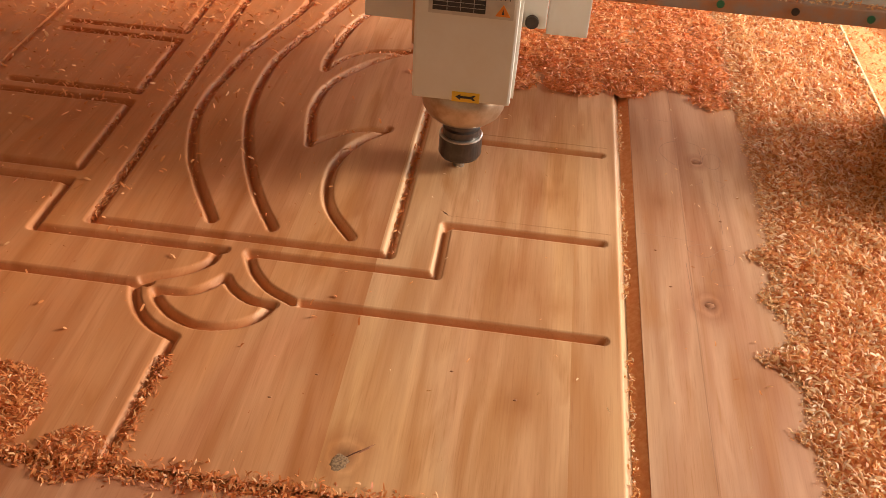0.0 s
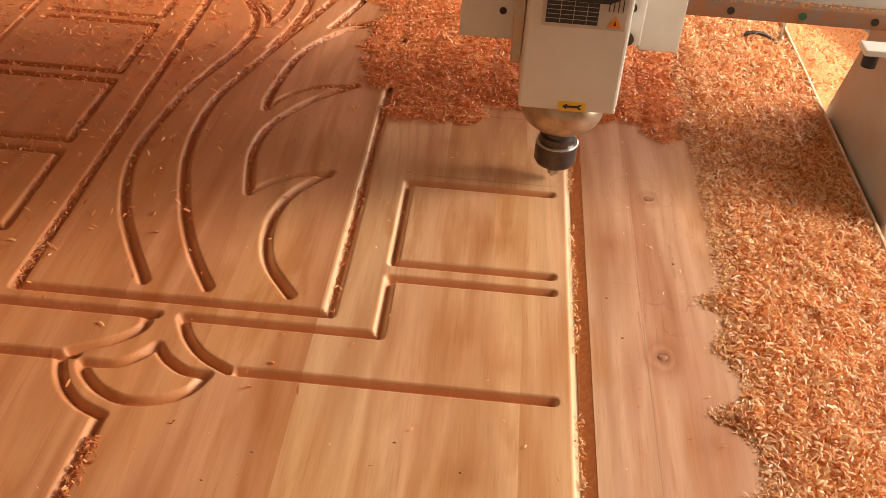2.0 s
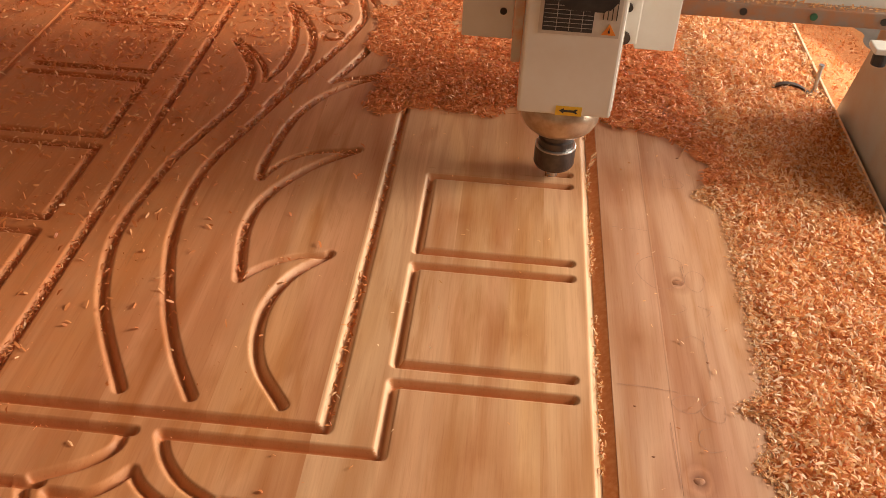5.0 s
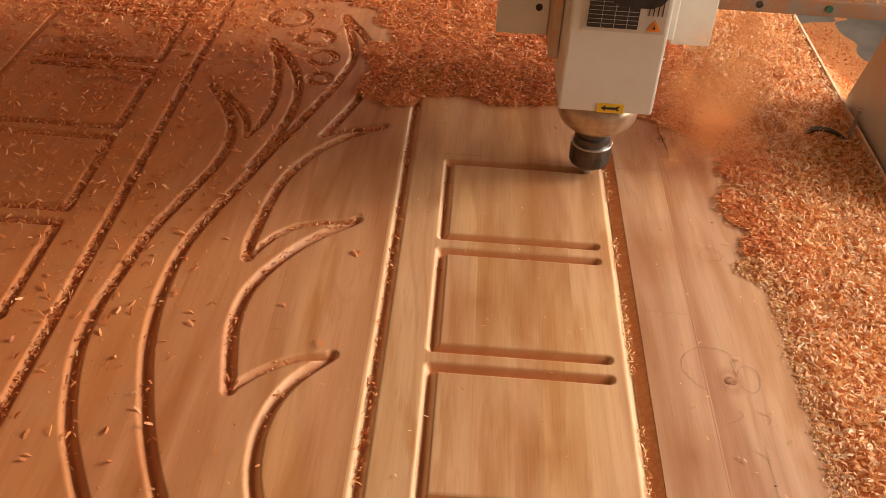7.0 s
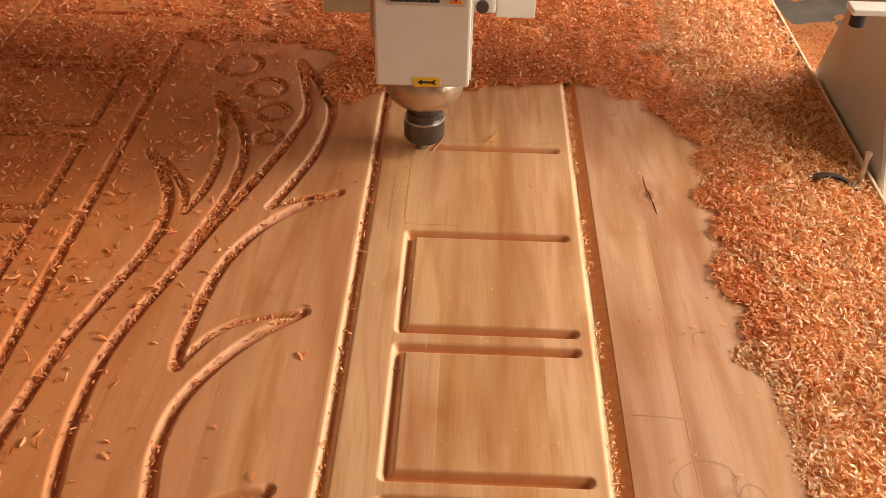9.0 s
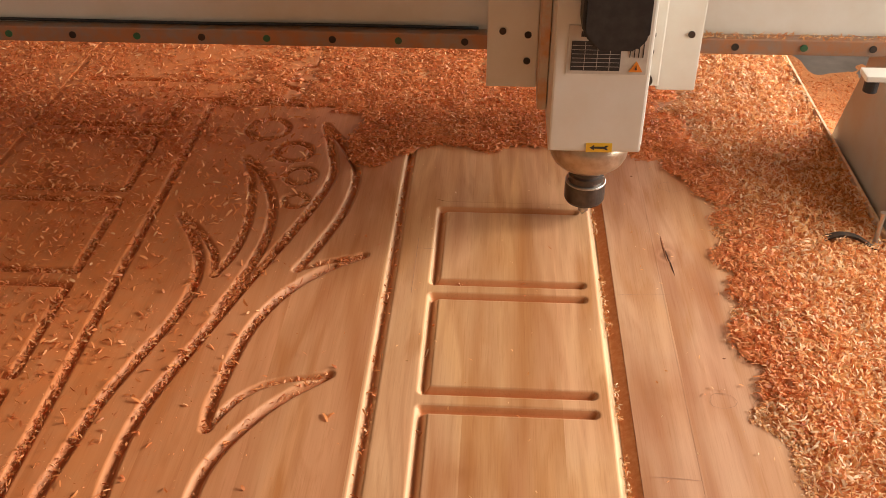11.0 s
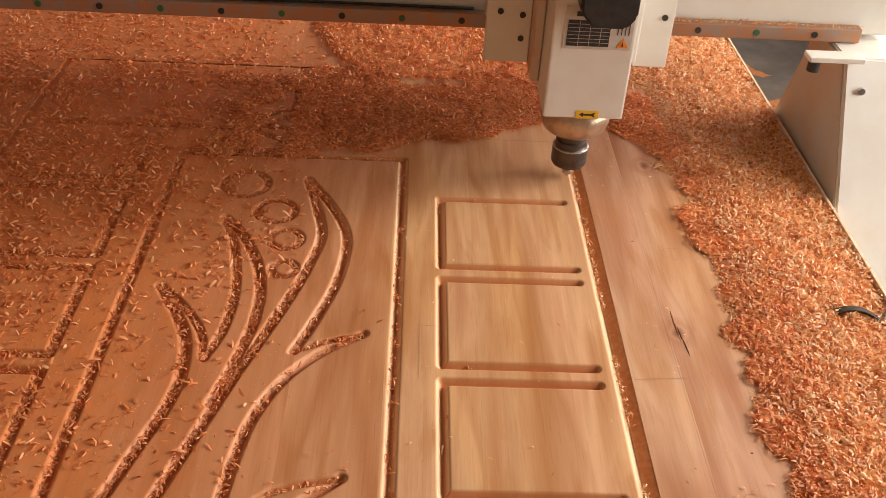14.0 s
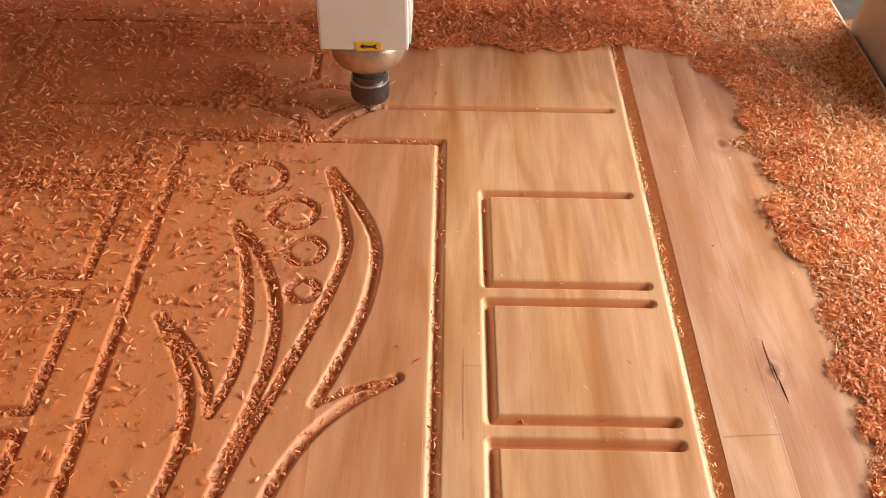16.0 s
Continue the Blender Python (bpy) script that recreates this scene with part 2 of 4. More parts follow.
CHIPS = chip_mat("wood_chips", [(0.0, (0.62, 0.225, 0.065)), (0.25, (0.86, 0.43, 0.145)), (0.60, (0.95, 0.64, 0.30)), (1.0, (0.98, 0.86, 0.60))])
# redder, darker chip colour that puts shade into the far and driven chips
RED_CHIPS = chip_mat("shaded_red_chips", [(0.0, (0.52, 0.140, 0.038)), (0.35, (0.76, 0.265, 0.076)), (0.75, (0.90, 0.40, 0.135)), (1.0, (0.97, 0.64, 0.33))])
DUST = dust_mat("wood_dust", (1.0, 0.54, 0.22))
BED = speckled("packed_chips", (0.56, 0.185, 0.055), (0.76, 0.33, 0.11), 150, 0.85, 0, 0.004)
WHITE = speckled("cream_enamel", (0.78, 0.75, 0.68), (0.72, 0.66, 0.56), 14, 0.38, 0, 0, 0.35, 0.75)
DUSTY = speckled("dusty_enamel", (0.62, 0.52, 0.40), (0.66, 0.34, 0.16), 30, 0.6)
RAILM = speckled("dusty_rail_steel", (0.45, 0.22, 0.11), (0.34, 0.27, 0.22), 40, 0.5, 0.3)
STEEL = speckled("bright_steel", (0.62, 0.60, 0.57), (0.48, 0.45, 0.42), 60, 0.28, 0.9)
BRASSY = speckled("dusty_nose_metal", (0.58, 0.46, 0.34), (0.42, 0.30, 0.20), 45, 0.34, 0.7)
BLACK = speckled("blackened_steel", (0.035, 0.033, 0.033), (0.07, 0.06, 0.055), 50, 0.35, 0.5)
TRIM = speckled("dusty_trim", (0.80, 0.60, 0.42), (0.74, 0.42, 0.20), 60, 0.6)
LEG_SHADE = speckled("shaded_brown_enamel", (0.50, 0.46, 0.40), (0.50, 0.36, 0.24), 7, 0.5)
IRON = speckled("rusty_iron", (0.05, 0.035, 0.025), (0.10, 0.06, 0.035), 80, 0.8, 0.2)
NUT = speckled("dark_steel", (0.085, 0.075, 0.07), (0.13, 0.11, 0.10), 50, 0.34, 0.75)
RUBBER = speckled("black_plastic", (0.018, 0.018, 0.02), (0.035, 0.033, 0.033), 60, 0.5)
YELLOW = speckled("yellow_vinyl", (0.85, 0.55, 0.03), (0.80, 0.48, 0.03), 90, 0.4)
ORANGE = speckled("orange_vinyl", (0.85, 0.30, 0.03), (0.80, 0.26, 0.03), 90, 0.4)
SILVER = speckled("silver_label", (0.60, 0.56, 0.49), (0.54, 0.48, 0.41), 70, 0.4)
INK = speckled("black_ink", (0.02, 0.02, 0.022), (0.04, 0.035, 0.035), 90, 0.5)
HOLE = speckled("bolt_hole_shade", (0.03, 0.02, 0.015), (0.06, 0.035, 0.02), 50, 0.7)
GREEN = speckled("green_plug", (0.03, 0.16, 0.07), (0.05, 0.10, 0.05), 50, 0.5)
CONCRETE = speckled("workshop_concrete", (0.17, 0.135, 0.105), (0.25, 0.20, 0.16), 6, 0.85, 0, 0.003)
# tones of the unseen walls, picked for the fill they bounce back
PLASTER = speckled("workshop_plaster", (0.52, 0.39, 0.26), (0.44, 0.32, 0.20), 3, 0.9)
BOUNCE_WALL = speckled("bounce_wall_plaster", (0.74, 0.66, 0.54), (0.64, 0.55, 0.43), 3, 0.9)
TIN = speckled("roof_sheet", (0.40, 0.34, 0.28), (0.34, 0.25, 0.18), 5, 0.6, 0.4)
KNOT = speckled("knot_wood", (0.27, 0.10, 0.04), (0.44, 0.19, 0.08), 160, 0.7)
GREYKNOT = speckled("weathered_knot", (0.40, 0.25, 0.13), (0.13, 0.07, 0.035), 420, 0.8, 0, 0.001)
CRACK = speckled("split_shade", (0.06, 0.022, 0.01), (0.14, 0.05, 0.022), 90, 1.0)
PENCIL = speckled("pencil_mark", (0.33, 0.17, 0.10), (0.50, 0.26, 0.155), 90, 0.7)
GROOVE_RED = speckled("groove_red", (0.72, 0.27, 0.090), (0.80, 0.36, 0.14), 160, 0.8)
GALV = speckled("galvanised_strip", (0.62, 0.56, 0.48), (0.55, 0.42, 0.30), 30, 0.4, 0.4)


# ---- builders ----
def link_mesh(name, me, parent=None, label=""):
    ob = new(name, me)
    if parent is not None:
        ob.parent = parent
    return tagged(ob, label)


def part(name, bm, material, parent=None, label="", smooth=False):
    me = bpy.data.meshes.new(name)
    bm.to_mesh(me)
    bm.free()
    me.materials.append(material)
    if smooth:
        me.shade_smooth()
    return link_mesh(name, me, parent, label)


def quads(name, verts, faces, material, smooth=False):
    """A mesh from arrays of corners and of four-sided faces."""
    me = bpy.data.meshes.new(name)
    n = len(faces)
    me.vertices.add(len(verts))
    me.vertices.foreach_set("co", np.asarray(verts, np.float32).ravel())
    me.loops.add(n * 4)
    me.loops.foreach_set("vertex_index", np.asarray(faces, np.int32).ravel())
    me.polygons.add(n)
    me.polygons.foreach_set("loop_start", np.arange(0, n * 4, 4, dtype=np.int32))
    me.polygons.foreach_set("loop_total", np.full(n, 4, np.int32))
    me.materials.append(material)
    me.update(calc_edges=True)
    if smooth:
        me.shade_smooth()
    return me


def box(x0, x1, y0, y1, z0, z1, bevel=0.0, bm=None):
    bm = bm or bmesh.new()
    r = bmesh.ops.create_cube(bm, size=1.0, matrix=Matrix.Translation(((x0 + x1) / 2, (y0 + y1) / 2, (z0 + z1) / 2)) @ Matrix.Diagonal((x1 - x0, y1 - y0, z1 - z0, 1)))
    if bevel:
        es = list({e for v in r["verts"] for e in v.link_edges})
        bmesh.ops.bevel(bm, geom=es, offset=bevel, segments=2, affect="EDGES", profile=0.6)
    return bm


def turned(profile, seg=40, at=(0, 0)):
    """A lathe form about the upright axis from (radius, height) pairs."""
    bm = bmesh.new()
    rings = [[bm.verts.new((at[0] + r * math.cos(2 * math.pi * i / seg), at[1] + r * math.sin(2 * math.pi * i / seg), z)) for i in range(seg)] for r, z in profile]
    for a, b in zip(rings, rings[1:]):
        for i in range(seg):
            bm.faces.new((a[i], a[(i + 1) % seg], b[(i + 1) % seg], b[i]))
    bm.faces.new(rings[-1])
    bm.faces.new(rings[0][::-1])
    bmesh.ops.recalc_face_normals(bm, faces=bm.faces)
    return bm


def prism(outline, y0, y1, bevel=0.0):
    """An outline in x and z, drawn out along y."""
    bm = bmesh.new()
    a = [bm.verts.new((x, y0, z)) for x, z in outline]
    b = [bm.verts.new((x, y1, z)) for x, z in outline]
    n = len(a)
    bm.faces.new(a)
    bm.faces.new(b[::-1])
    for i in range(n):
        bm.faces.new((a[i], b[i], b[(i + 1) % n], a[(i + 1) % n]))
    bmesh.ops.recalc_face_normals(bm, faces=bm.faces)
    if bevel:
        bmesh.ops.bevel(bm, geom=bm.edges[:], offset=bevel, segments=2, affect="EDGES")
    return bm


def disc_y(x, y, z, r, depth=0.003, seg=16):
    """A short plug whose face looks to the near side."""
    bm = bmesh.new()
    bmesh.ops.create_cone(bm, cap_ends=True, segments=seg, radius1=r, radius2=r, depth=depth, matrix=Matrix.Translation((x, y, z)) @ Matrix.Rotation(radians(90), 4, "X"))
    return bm


def spline(points, step=0.006):
    """A smooth curve through a few control points."""
    p = [np.array(q, float) for q in points]
    p = [2 * p[0] - p[1]] + p + [2 * p[-1] - p[-2]]
    out = []
    for a, b, c, d in zip(p, p[1:], p[2:], p[3:]):
        n = max(2, int(np.linalg.norm(c - b) / step))
        for i in range(n):
            u = i / n
            out.append(0.5 * (2 * b + (c - a) * u + (2 * a - 5 * b + 4 * c - d) * u * u + (3 * b - a - 3 * c + d) * u ** 3))
    return np.array(out + [p[-2]])


# ---- the cutter's way ----
LX, RX = -0.208, -0.006     # left and right end of the small panels' rails
B0, TOP = 0.908, 2.3635
LOW = [1.09 + 0.2125 * k for k in range(6)]        # the rail below each gap
UPP = [y + 0.031 for y in LOW]                     # the rail above it
CUT = [(0.0, LX, 1.235, 0), (0.42, LX, UPP[0], 0), (0.97, RX, UPP[0], 0), (1.15, RX, UPP[0], 1), (1.5, RX, 1.195, 1), (2.0, RX, 1.345, 1),
       (2.2, RX, UPP[1], 1), (2.42, RX, UPP[1], 0), (3.03, LX, UPP[1], 0), (3.56, LX, LOW[2], 0), (3.66, LX, LOW[2], 0), (4.3, RX, LOW[2], 0), (4.45, RX, LOW[2], 1),
       (4.7, RX, UPP[2], 1), (4.9, RX, UPP[2], 0), (5.68, LX, UPP[2], 0), (5.75, LX, UPP[2], 0), (6.24, LX, LOW[3], 0), (6.38, LX, LOW[3], 0), (6.87, RX, LOW[3], 0), (7.0, RX, LOW[3], 0), (7.15, RX, LOW[3], 1),
       (7.5, 0.002, 1.826, 1), (8.0, 0.003, 1.965, 1), (8.2, RX, LOW[4], 1), (8.4, RX, LOW[4], 0), (9.02, LX, LOW[4], 0), (9.6, LX, UPP[3], 0), (10.3, RX, UPP[3], 0),
       (10.5, RX, UPP[3], 1), (11.2, 0.008, 2.0, 1), (11.45, RX, UPP[4], 1), (11.55, RX, UPP[4], 0), (12.23, LX, UPP[4], 0), (12.86, LX, LOW[5], 0), (12.92, LX, LOW[5], 0),
       (13.5, RX, LOW[5], 0), (13.65, RX, LOW[5], 1), (14.0, 0.007, 2.232, 1), (14.5, 0.007, 2.378, 1), (14.75, RX, TOP, 1), (15.0, RX, TOP, 0), (15.5, -0.258, TOP, 0), (16.0, -0.380, TOP, 0)]


def tool(t):
    """Where the cutter stands, and how far it is lifted (0 to 1)."""
    ts = [c[0] for c in CUT]
    return tuple(float(np.interp(t, ts, [c[k] for c in CUT])) for k in (1, 2, 3))


# ---- the carved door ----
CX = -0.459                  # the door's middle line
EDGE_R, EDGE_L = 0.0205, -0.9385
SPAN_Y = B0 + TOP            # y and SPAN_Y - y mirror each other
DEEP = 1.45


def both_ways(lines, w):
    """Straight runs and their mirror images across the door's middle line."""
    out = []
    for pts in lines:
        out.append((np.array(pts, float), w))
        out.append((np.array([(2 * CX - x, y) for x, y in pts], float), w))
    return out


def groove_lines():
    IN, out = -0.2700, []
    Y0, Y1 = 1.014, 2.273
    out += both_ways([[(CX, Y0), (IN, Y0), (IN, Y1), (CX, Y1)]], 0.0162)
    # the stepped rails that hold the small panels
    out += both_ways([[(-0.437, 0.986), (LX, 0.986), (LX, LOW[0]), (RX - 0.002, LOW[0])]], 0.0155)
    # at the top this rail is cut on the far half alone so far
    out.append((np.array([(2 * CX - x, y) for x, y in ((-0.446, SPAN_Y - 0.986), (LX, SPAN_Y - 0.986), (LX, UPP[5]), (RX - 0.002, UPP[5]))]), 0.0155))
    out += both_ways([[(-0.354, B0), (RX - 0.002, B0)], [(-0.354, TOP), (RX - 0.002, TOP)]], 0.0155)
    for k in range(5):
        out += both_ways([[(RX - 0.002, UPP[k]), (LX, UPP[k]), (LX, LOW[k + 1]), (RX - 0.002, LOW[k + 1])]], 0.0155)
    # bottom ornament and the like one at the top
    orn = [[(-0.467, 0.984), (-0.468, 0.962), (-0.491, 0.938), (-0.535, 0.915)], [(-0.428, 0.984), (-0.413, 0.954), (-0.388, 0.927), (-0.354, B0)],
           [(-0.514, 0.900), (-0.478, 0.902), (-0.457, 0.916), (-0.442, 0.937)], [(-0.442, 0.937), (-0.428, 0.919), (-0.402, 0.902), (-0.375, 0.899)],
           [(-0.375, 0.899), (-0.388, 0.873), (-0.412, 0.857), (-0.448, 0.851), (-0.481, 0.863), (-0.504, 0.883), (-0.514, 0.900)],
           [(-0.540, 0.905), (-0.530, 0.880), (-0.514, 0.857), (-0.493, 0.840), (-0.466, 0.828)]]
    for o in orn:
        c = spline([(x - 0.009, y) for x, y in o])
        out += [(c, 0.0145), (np.column_stack([c[:, 0], SPAN_Y - c[:, 1]]), 0.0145)]
    for a in ([(-0.476, 0.828), (-0.482, 0.66)], [(-0.468, 0.986), (-0.50, 0.986)], [(-0.535, 0.910), (-0.56, 0.908)]):
        a = np.array(a)
        out += [(a, 0.0155), (np.column_stack([a[:, 0], SPAN_Y - a[:, 1]]), 0.0155)]
    # the long leaves
    W = 0.0168
    leaves = [
        [(-0.491, 1.043), (-0.538, 1.127), (-0.567, 1.191), (-0.590, 1.279), (-0.595, 1.355), (-0.588, 1.422), (-0.578, 1.500), (-0.559, 1.584), (-0.539, 1.663), (-0.531, 1.724), (-0.538, 1.788), (-0.560, 1.842), (-0.597, 1.906)],
        [(-0.597, 1.906), (-0.558, 1.865), (-0.523, 1.811), (-0.509, 1.758)],
        [(-0.509, 1.758), (-0.493, 1.819), (-0.492, 1.907), (-0.510, 2.002), (-0.536, 2.080)],
        [(-0.536, 2.080), (-0.495, 2.021), (-0.464, 1.941), (-0.455, 1.851), (-0.468, 1.754), (-0.486, 1.680)],
        [(-0.412, 1.041), (-0.446, 1.099), (-0.477, 1.167), (-0.500, 1.236), (-0.517, 1.300), (-0.527, 1.375), (-0.528, 1.451), (-0.519, 1.520), (-0.493, 1.625), (-0.464, 1.729), (-0.441, 1.800), (-0.413, 1.892), (-0.396, 1.960), (-0.384, 2.037), (-0.396, 2.106), (-0.420, 2.199)],
        [(-0.420, 2.199), (-0.376, 2.122), (-0.346, 2.039), (-0.350, 1.937), (-0.373, 1.845), (-0.396, 1.777)],
        [(-0.396, 1.777), (-0.352, 1.799), (-0.308, 1.815)],
        [(-0.308, 1.815), (-0.358, 1.778), (-0.400, 1.729), (-0.429, 1.666), (-0.442, 1.603), (-0.450, 1.512), (-0.447, 1.471)],
        [(-0.447, 1.471), (-0.419, 1.523), (-0.382, 1.551), (-0.320, 1.567)],
        [(-0.320, 1.567), (-0.370, 1.522), (-0.408, 1.468), (-0.431, 1.415), (-0.437, 1.359), (-0.431, 1.308), (-0.418, 1.244)],
        [(-0.418, 1.244), (-0.396, 1.270), (-0.361, 1.296), (-0.316, 1.309)],
        [(-0.316, 1.309), (-0.354, 1.261), (-0.372, 1.205), (-0.371, 1.146), (-0.355, 1.094), (-0.318, 1.041)]]
    thin = {1: 0.0125, 6: 0.012, 8: 0.012, 10: 0.0125, 2: 0.0145}
    for i, l in enumerate(leaves):
        out.append((spline([(x - (0.005 if i > 5 else 0.011 - 0.005 * min(1.0, max(0.0, (y - 1.5) / 0.15))), y) for x, y in l]), thin.get(i, W)))
    for x, y, r in ((-0.519, 2.179, 0.036), (-0.460, 2.102, 0.030), (-0.436, 2.027, 0.024), (-0.430, 1.953, 0.018)):
        a = np.linspace(0, 2 * math.pi, 40)
        out.append((np.column_stack([x - 0.007 + r * np.cos(a), y + r * np.sin(a)]), 0.0135))
    return out


def carve(X, Y, lines):
    """Depth of the V grooves over a grid of places."""
    Z = np.zeros_like(X)
    xs, ys = X[0], Y[:, 0]
    for pts, w in lines:
        for a, b in zip(pts[:-1], pts[1:]):
            i0, i1 = np.searchsorted(xs, (min(a[0], b[0]) - w, max(a[0], b[0]) + w))
            j0, j1 = np.searchsorted(ys, (min(a[1], b[1]) - w, max(a[1], b[1]) + w))
            if i0 == i1 or j0 == j1:
                continue
            px, py = X[j0:j1, i0:i1] - a[0], Y[j0:j1, i0:i1] - a[1]
            d = b - a
            u = np.clip((px * d[0] + py * d[1]) / max(d @ d, 1e-12), 0, 1)
            dist = np.hypot(px - u * d[0], py - u * d[1])
            Z[j0:j1, i0:i1] = np.minimum(Z[j0:j1, i0:i1], -DEEP * np.maximum(0, w / 2 - dist))
    return Z


def grid_faces(nx, ny):
    i = (np.arange(ny - 1)[:, None] * nx + np.arange(nx - 1)).ravel()
    return np.column_stack([i, i + 1, i + nx + 1, i + nx])


def build_door():
    door = tagged(new("carved_panel"), "warm brown wooden door blank with carved leaf pattern and small panels", "wooden panel")
    step = 0.002
    joints = [EDGE_L] + [(k - 7.4) * 0.118 for k in range(0, 8)] + [EDGE_R]
    xs = np.arange(EDGE_L, EDGE_R + 1e-6, step)
    ys = np.arange(0.652, 2.62, step)
    X, Y = np.meshgrid(xs, ys)
    Z = carve(X, Y, groove_lines())
    # a worn chamfer along the cut edge
    Z -= np.maximum(0, X - (EDGE_R - 0.008)) * 1.1
    cols = [int(round((j - EDGE_L) / step)) for j in joints]
    for a, b in zip(cols[:-1], cols[1:]):
        b = min(b, len(xs) - 1)
        sub = [A[:, a:b + 1].ravel() for A in (X, Y, Z)]
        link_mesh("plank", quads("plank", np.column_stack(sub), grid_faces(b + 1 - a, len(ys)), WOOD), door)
    part("body", box(EDGE_L + 0.0006, EDGE_R - 0.0003, 0.6525, 2.619, -0.0345, -0.0135), WOOD, door)
    part("edge_lip", box(EDGE_R - 0.0012, EDGE_R + 0.0006, 0.6525, 2.619, -0.014, -0.0092), WOOD, door)
    return door


door = build_door()


# ---- offcut boards round the door ----
def build_board(name, x0, x1, y0, y1, label, joints=(), stock=OFFCUT):
    """A glued-up board: its planks lie side by side with hair joints."""
    board = tagged(new(name), label, "board")
    cuts = [x0, *joints, x1]
    for a, b in zip(cuts[:-1], cuts[1:]):
        part("plank", box(a + 0.00006 * (a > x0), b - 0.00006 * (b < x1), y0, y1, -0.034, 0.0, 0.00025), stock, board)
    return board


side_board = build_board("timber_offcut", 0.0365, 0.2125, 0.30, 2.70, "reddish timber offcut board with pencil scribbles beside the door", (0.101,))
near_board = build_board("timber_offcut", -0.951, 0.0345, 0.30, 0.638, "plain reddish timber offcut below the door's bottom edge", (-0.74, -0.507, -0.271, -0.12))
far_board = build_board("timber_offcut", -0.951, 0.0345, 2.6235, 3.30, "timber offcut beyond the door's top edge, under chips", (-0.507, -0.271), WOOD)
left_board = build_board("timber_offcut", -1.895, -0.952, 0.30, 3.30, "reddish timber offcut on the far side of the door", (-1.54, -1.18), WOOD)
gap_floor = tagged(part("groove_floor", box(-0.975, 0.05, 0.30, 2.86, -0.0385, -0.0355), OFFCUT), "reddish floor of the cut round the door", "board", kind="structure")
gap_step = tagged(part("groove_step", prism([(0.0215, -0.034), (0.0364, -0.034), (0.0364, -0.0008), (0.0352, -0.0010), (0.0240, -0.0082), (0.0215, -0.0092)], 0.64, 2.62), GROOVE_RED), "reddish uncut floor of the edge groove", "board", kind="structure")

far_step = tagged(part("groove_step", box(-0.9515, -0.939, 0.64, 2.63, -0.034, -0.004), WOOD), "reddish uncut floor of the edge groove", "board", kind="structure")
end_step = tagged(part("groove_step", box(-0.94, 0.0205, 0.6385, 0.6515, -0.034, -0.009), OFFCUT), "reddish uncut floor of the end groove", "board", kind="structure")


def marks(board):
    def ring(x, y, rx, ry, mtl, name, turn=0.0, h=0.0012, rag=0.18):
        bm = bmesh.new()
        bmesh.ops.create_uvsphere(bm, u_segments=18, v_segments=8, radius=1.0)
        for v in bm.verts:
            k = 1 + rag * noise.noise(Vector((v.co.x * 2 + x * 50, v.co.y * 2, 3.1))) + 0.6 * rag * noise.noise(Vector((v.co.x * 6 + x * 50, v.co.y * 6, 1.1)))
            v.co = Vector((v.co.x * rx * k, v.co.y * ry * k, v.co.z * h))
        bm.transform(Matrix.Translation((x, y, -0.0004)) @ Matrix.Rotation(turn, 4, "Z"))
        return part(name, bm, mtl, board if x > 0.03 else door, "", True)
    ring(0.119, 0.993, 0.0065, 0.005, KNOT, "knot", 0.2)
    ring(0.130, 1.314, 0.009, 0.006, KNOT, "knot", 0.2, 0.0012, 0.4)
    ring(-0.262, 0.690, 0.012, 0.009, GREYKNOT, "knot", 0.9, 0.0009, 0.6)
    ring(-0.240, 0.710, 0.010, 0.0014, KNOT, "knot", 0.8, 0.0010, 0.5)
    ring(-0.250, 0.703, 0.012, 0.0009, CRACK, "split", 0.7, 0.0008, 0.5)
    ring(0.116, 1.850, 0.0021, 0.036, KNOT, "split", 0.03)
    ring(0.1180, 1.836, 0.0014, 0.016, CRACK, "split", 0.08, 0.0016)
    ring(0.1215, 1.806, 0.0009, 0.020, CRACK, "split", 0.07)
    for x, y in ((0.06, 1.09), (0.075, 1.02), (0.15, 1.17), (-0.17, 0.83), (-0.31, 0.80), (0.16, 1.62), (0.09, 2.05), (-0.35, 0.76), (-0.10, 0.80)):
        ring(x, y, 0.0022, 0.0014, KNOT, "speck")


marks(side_board)


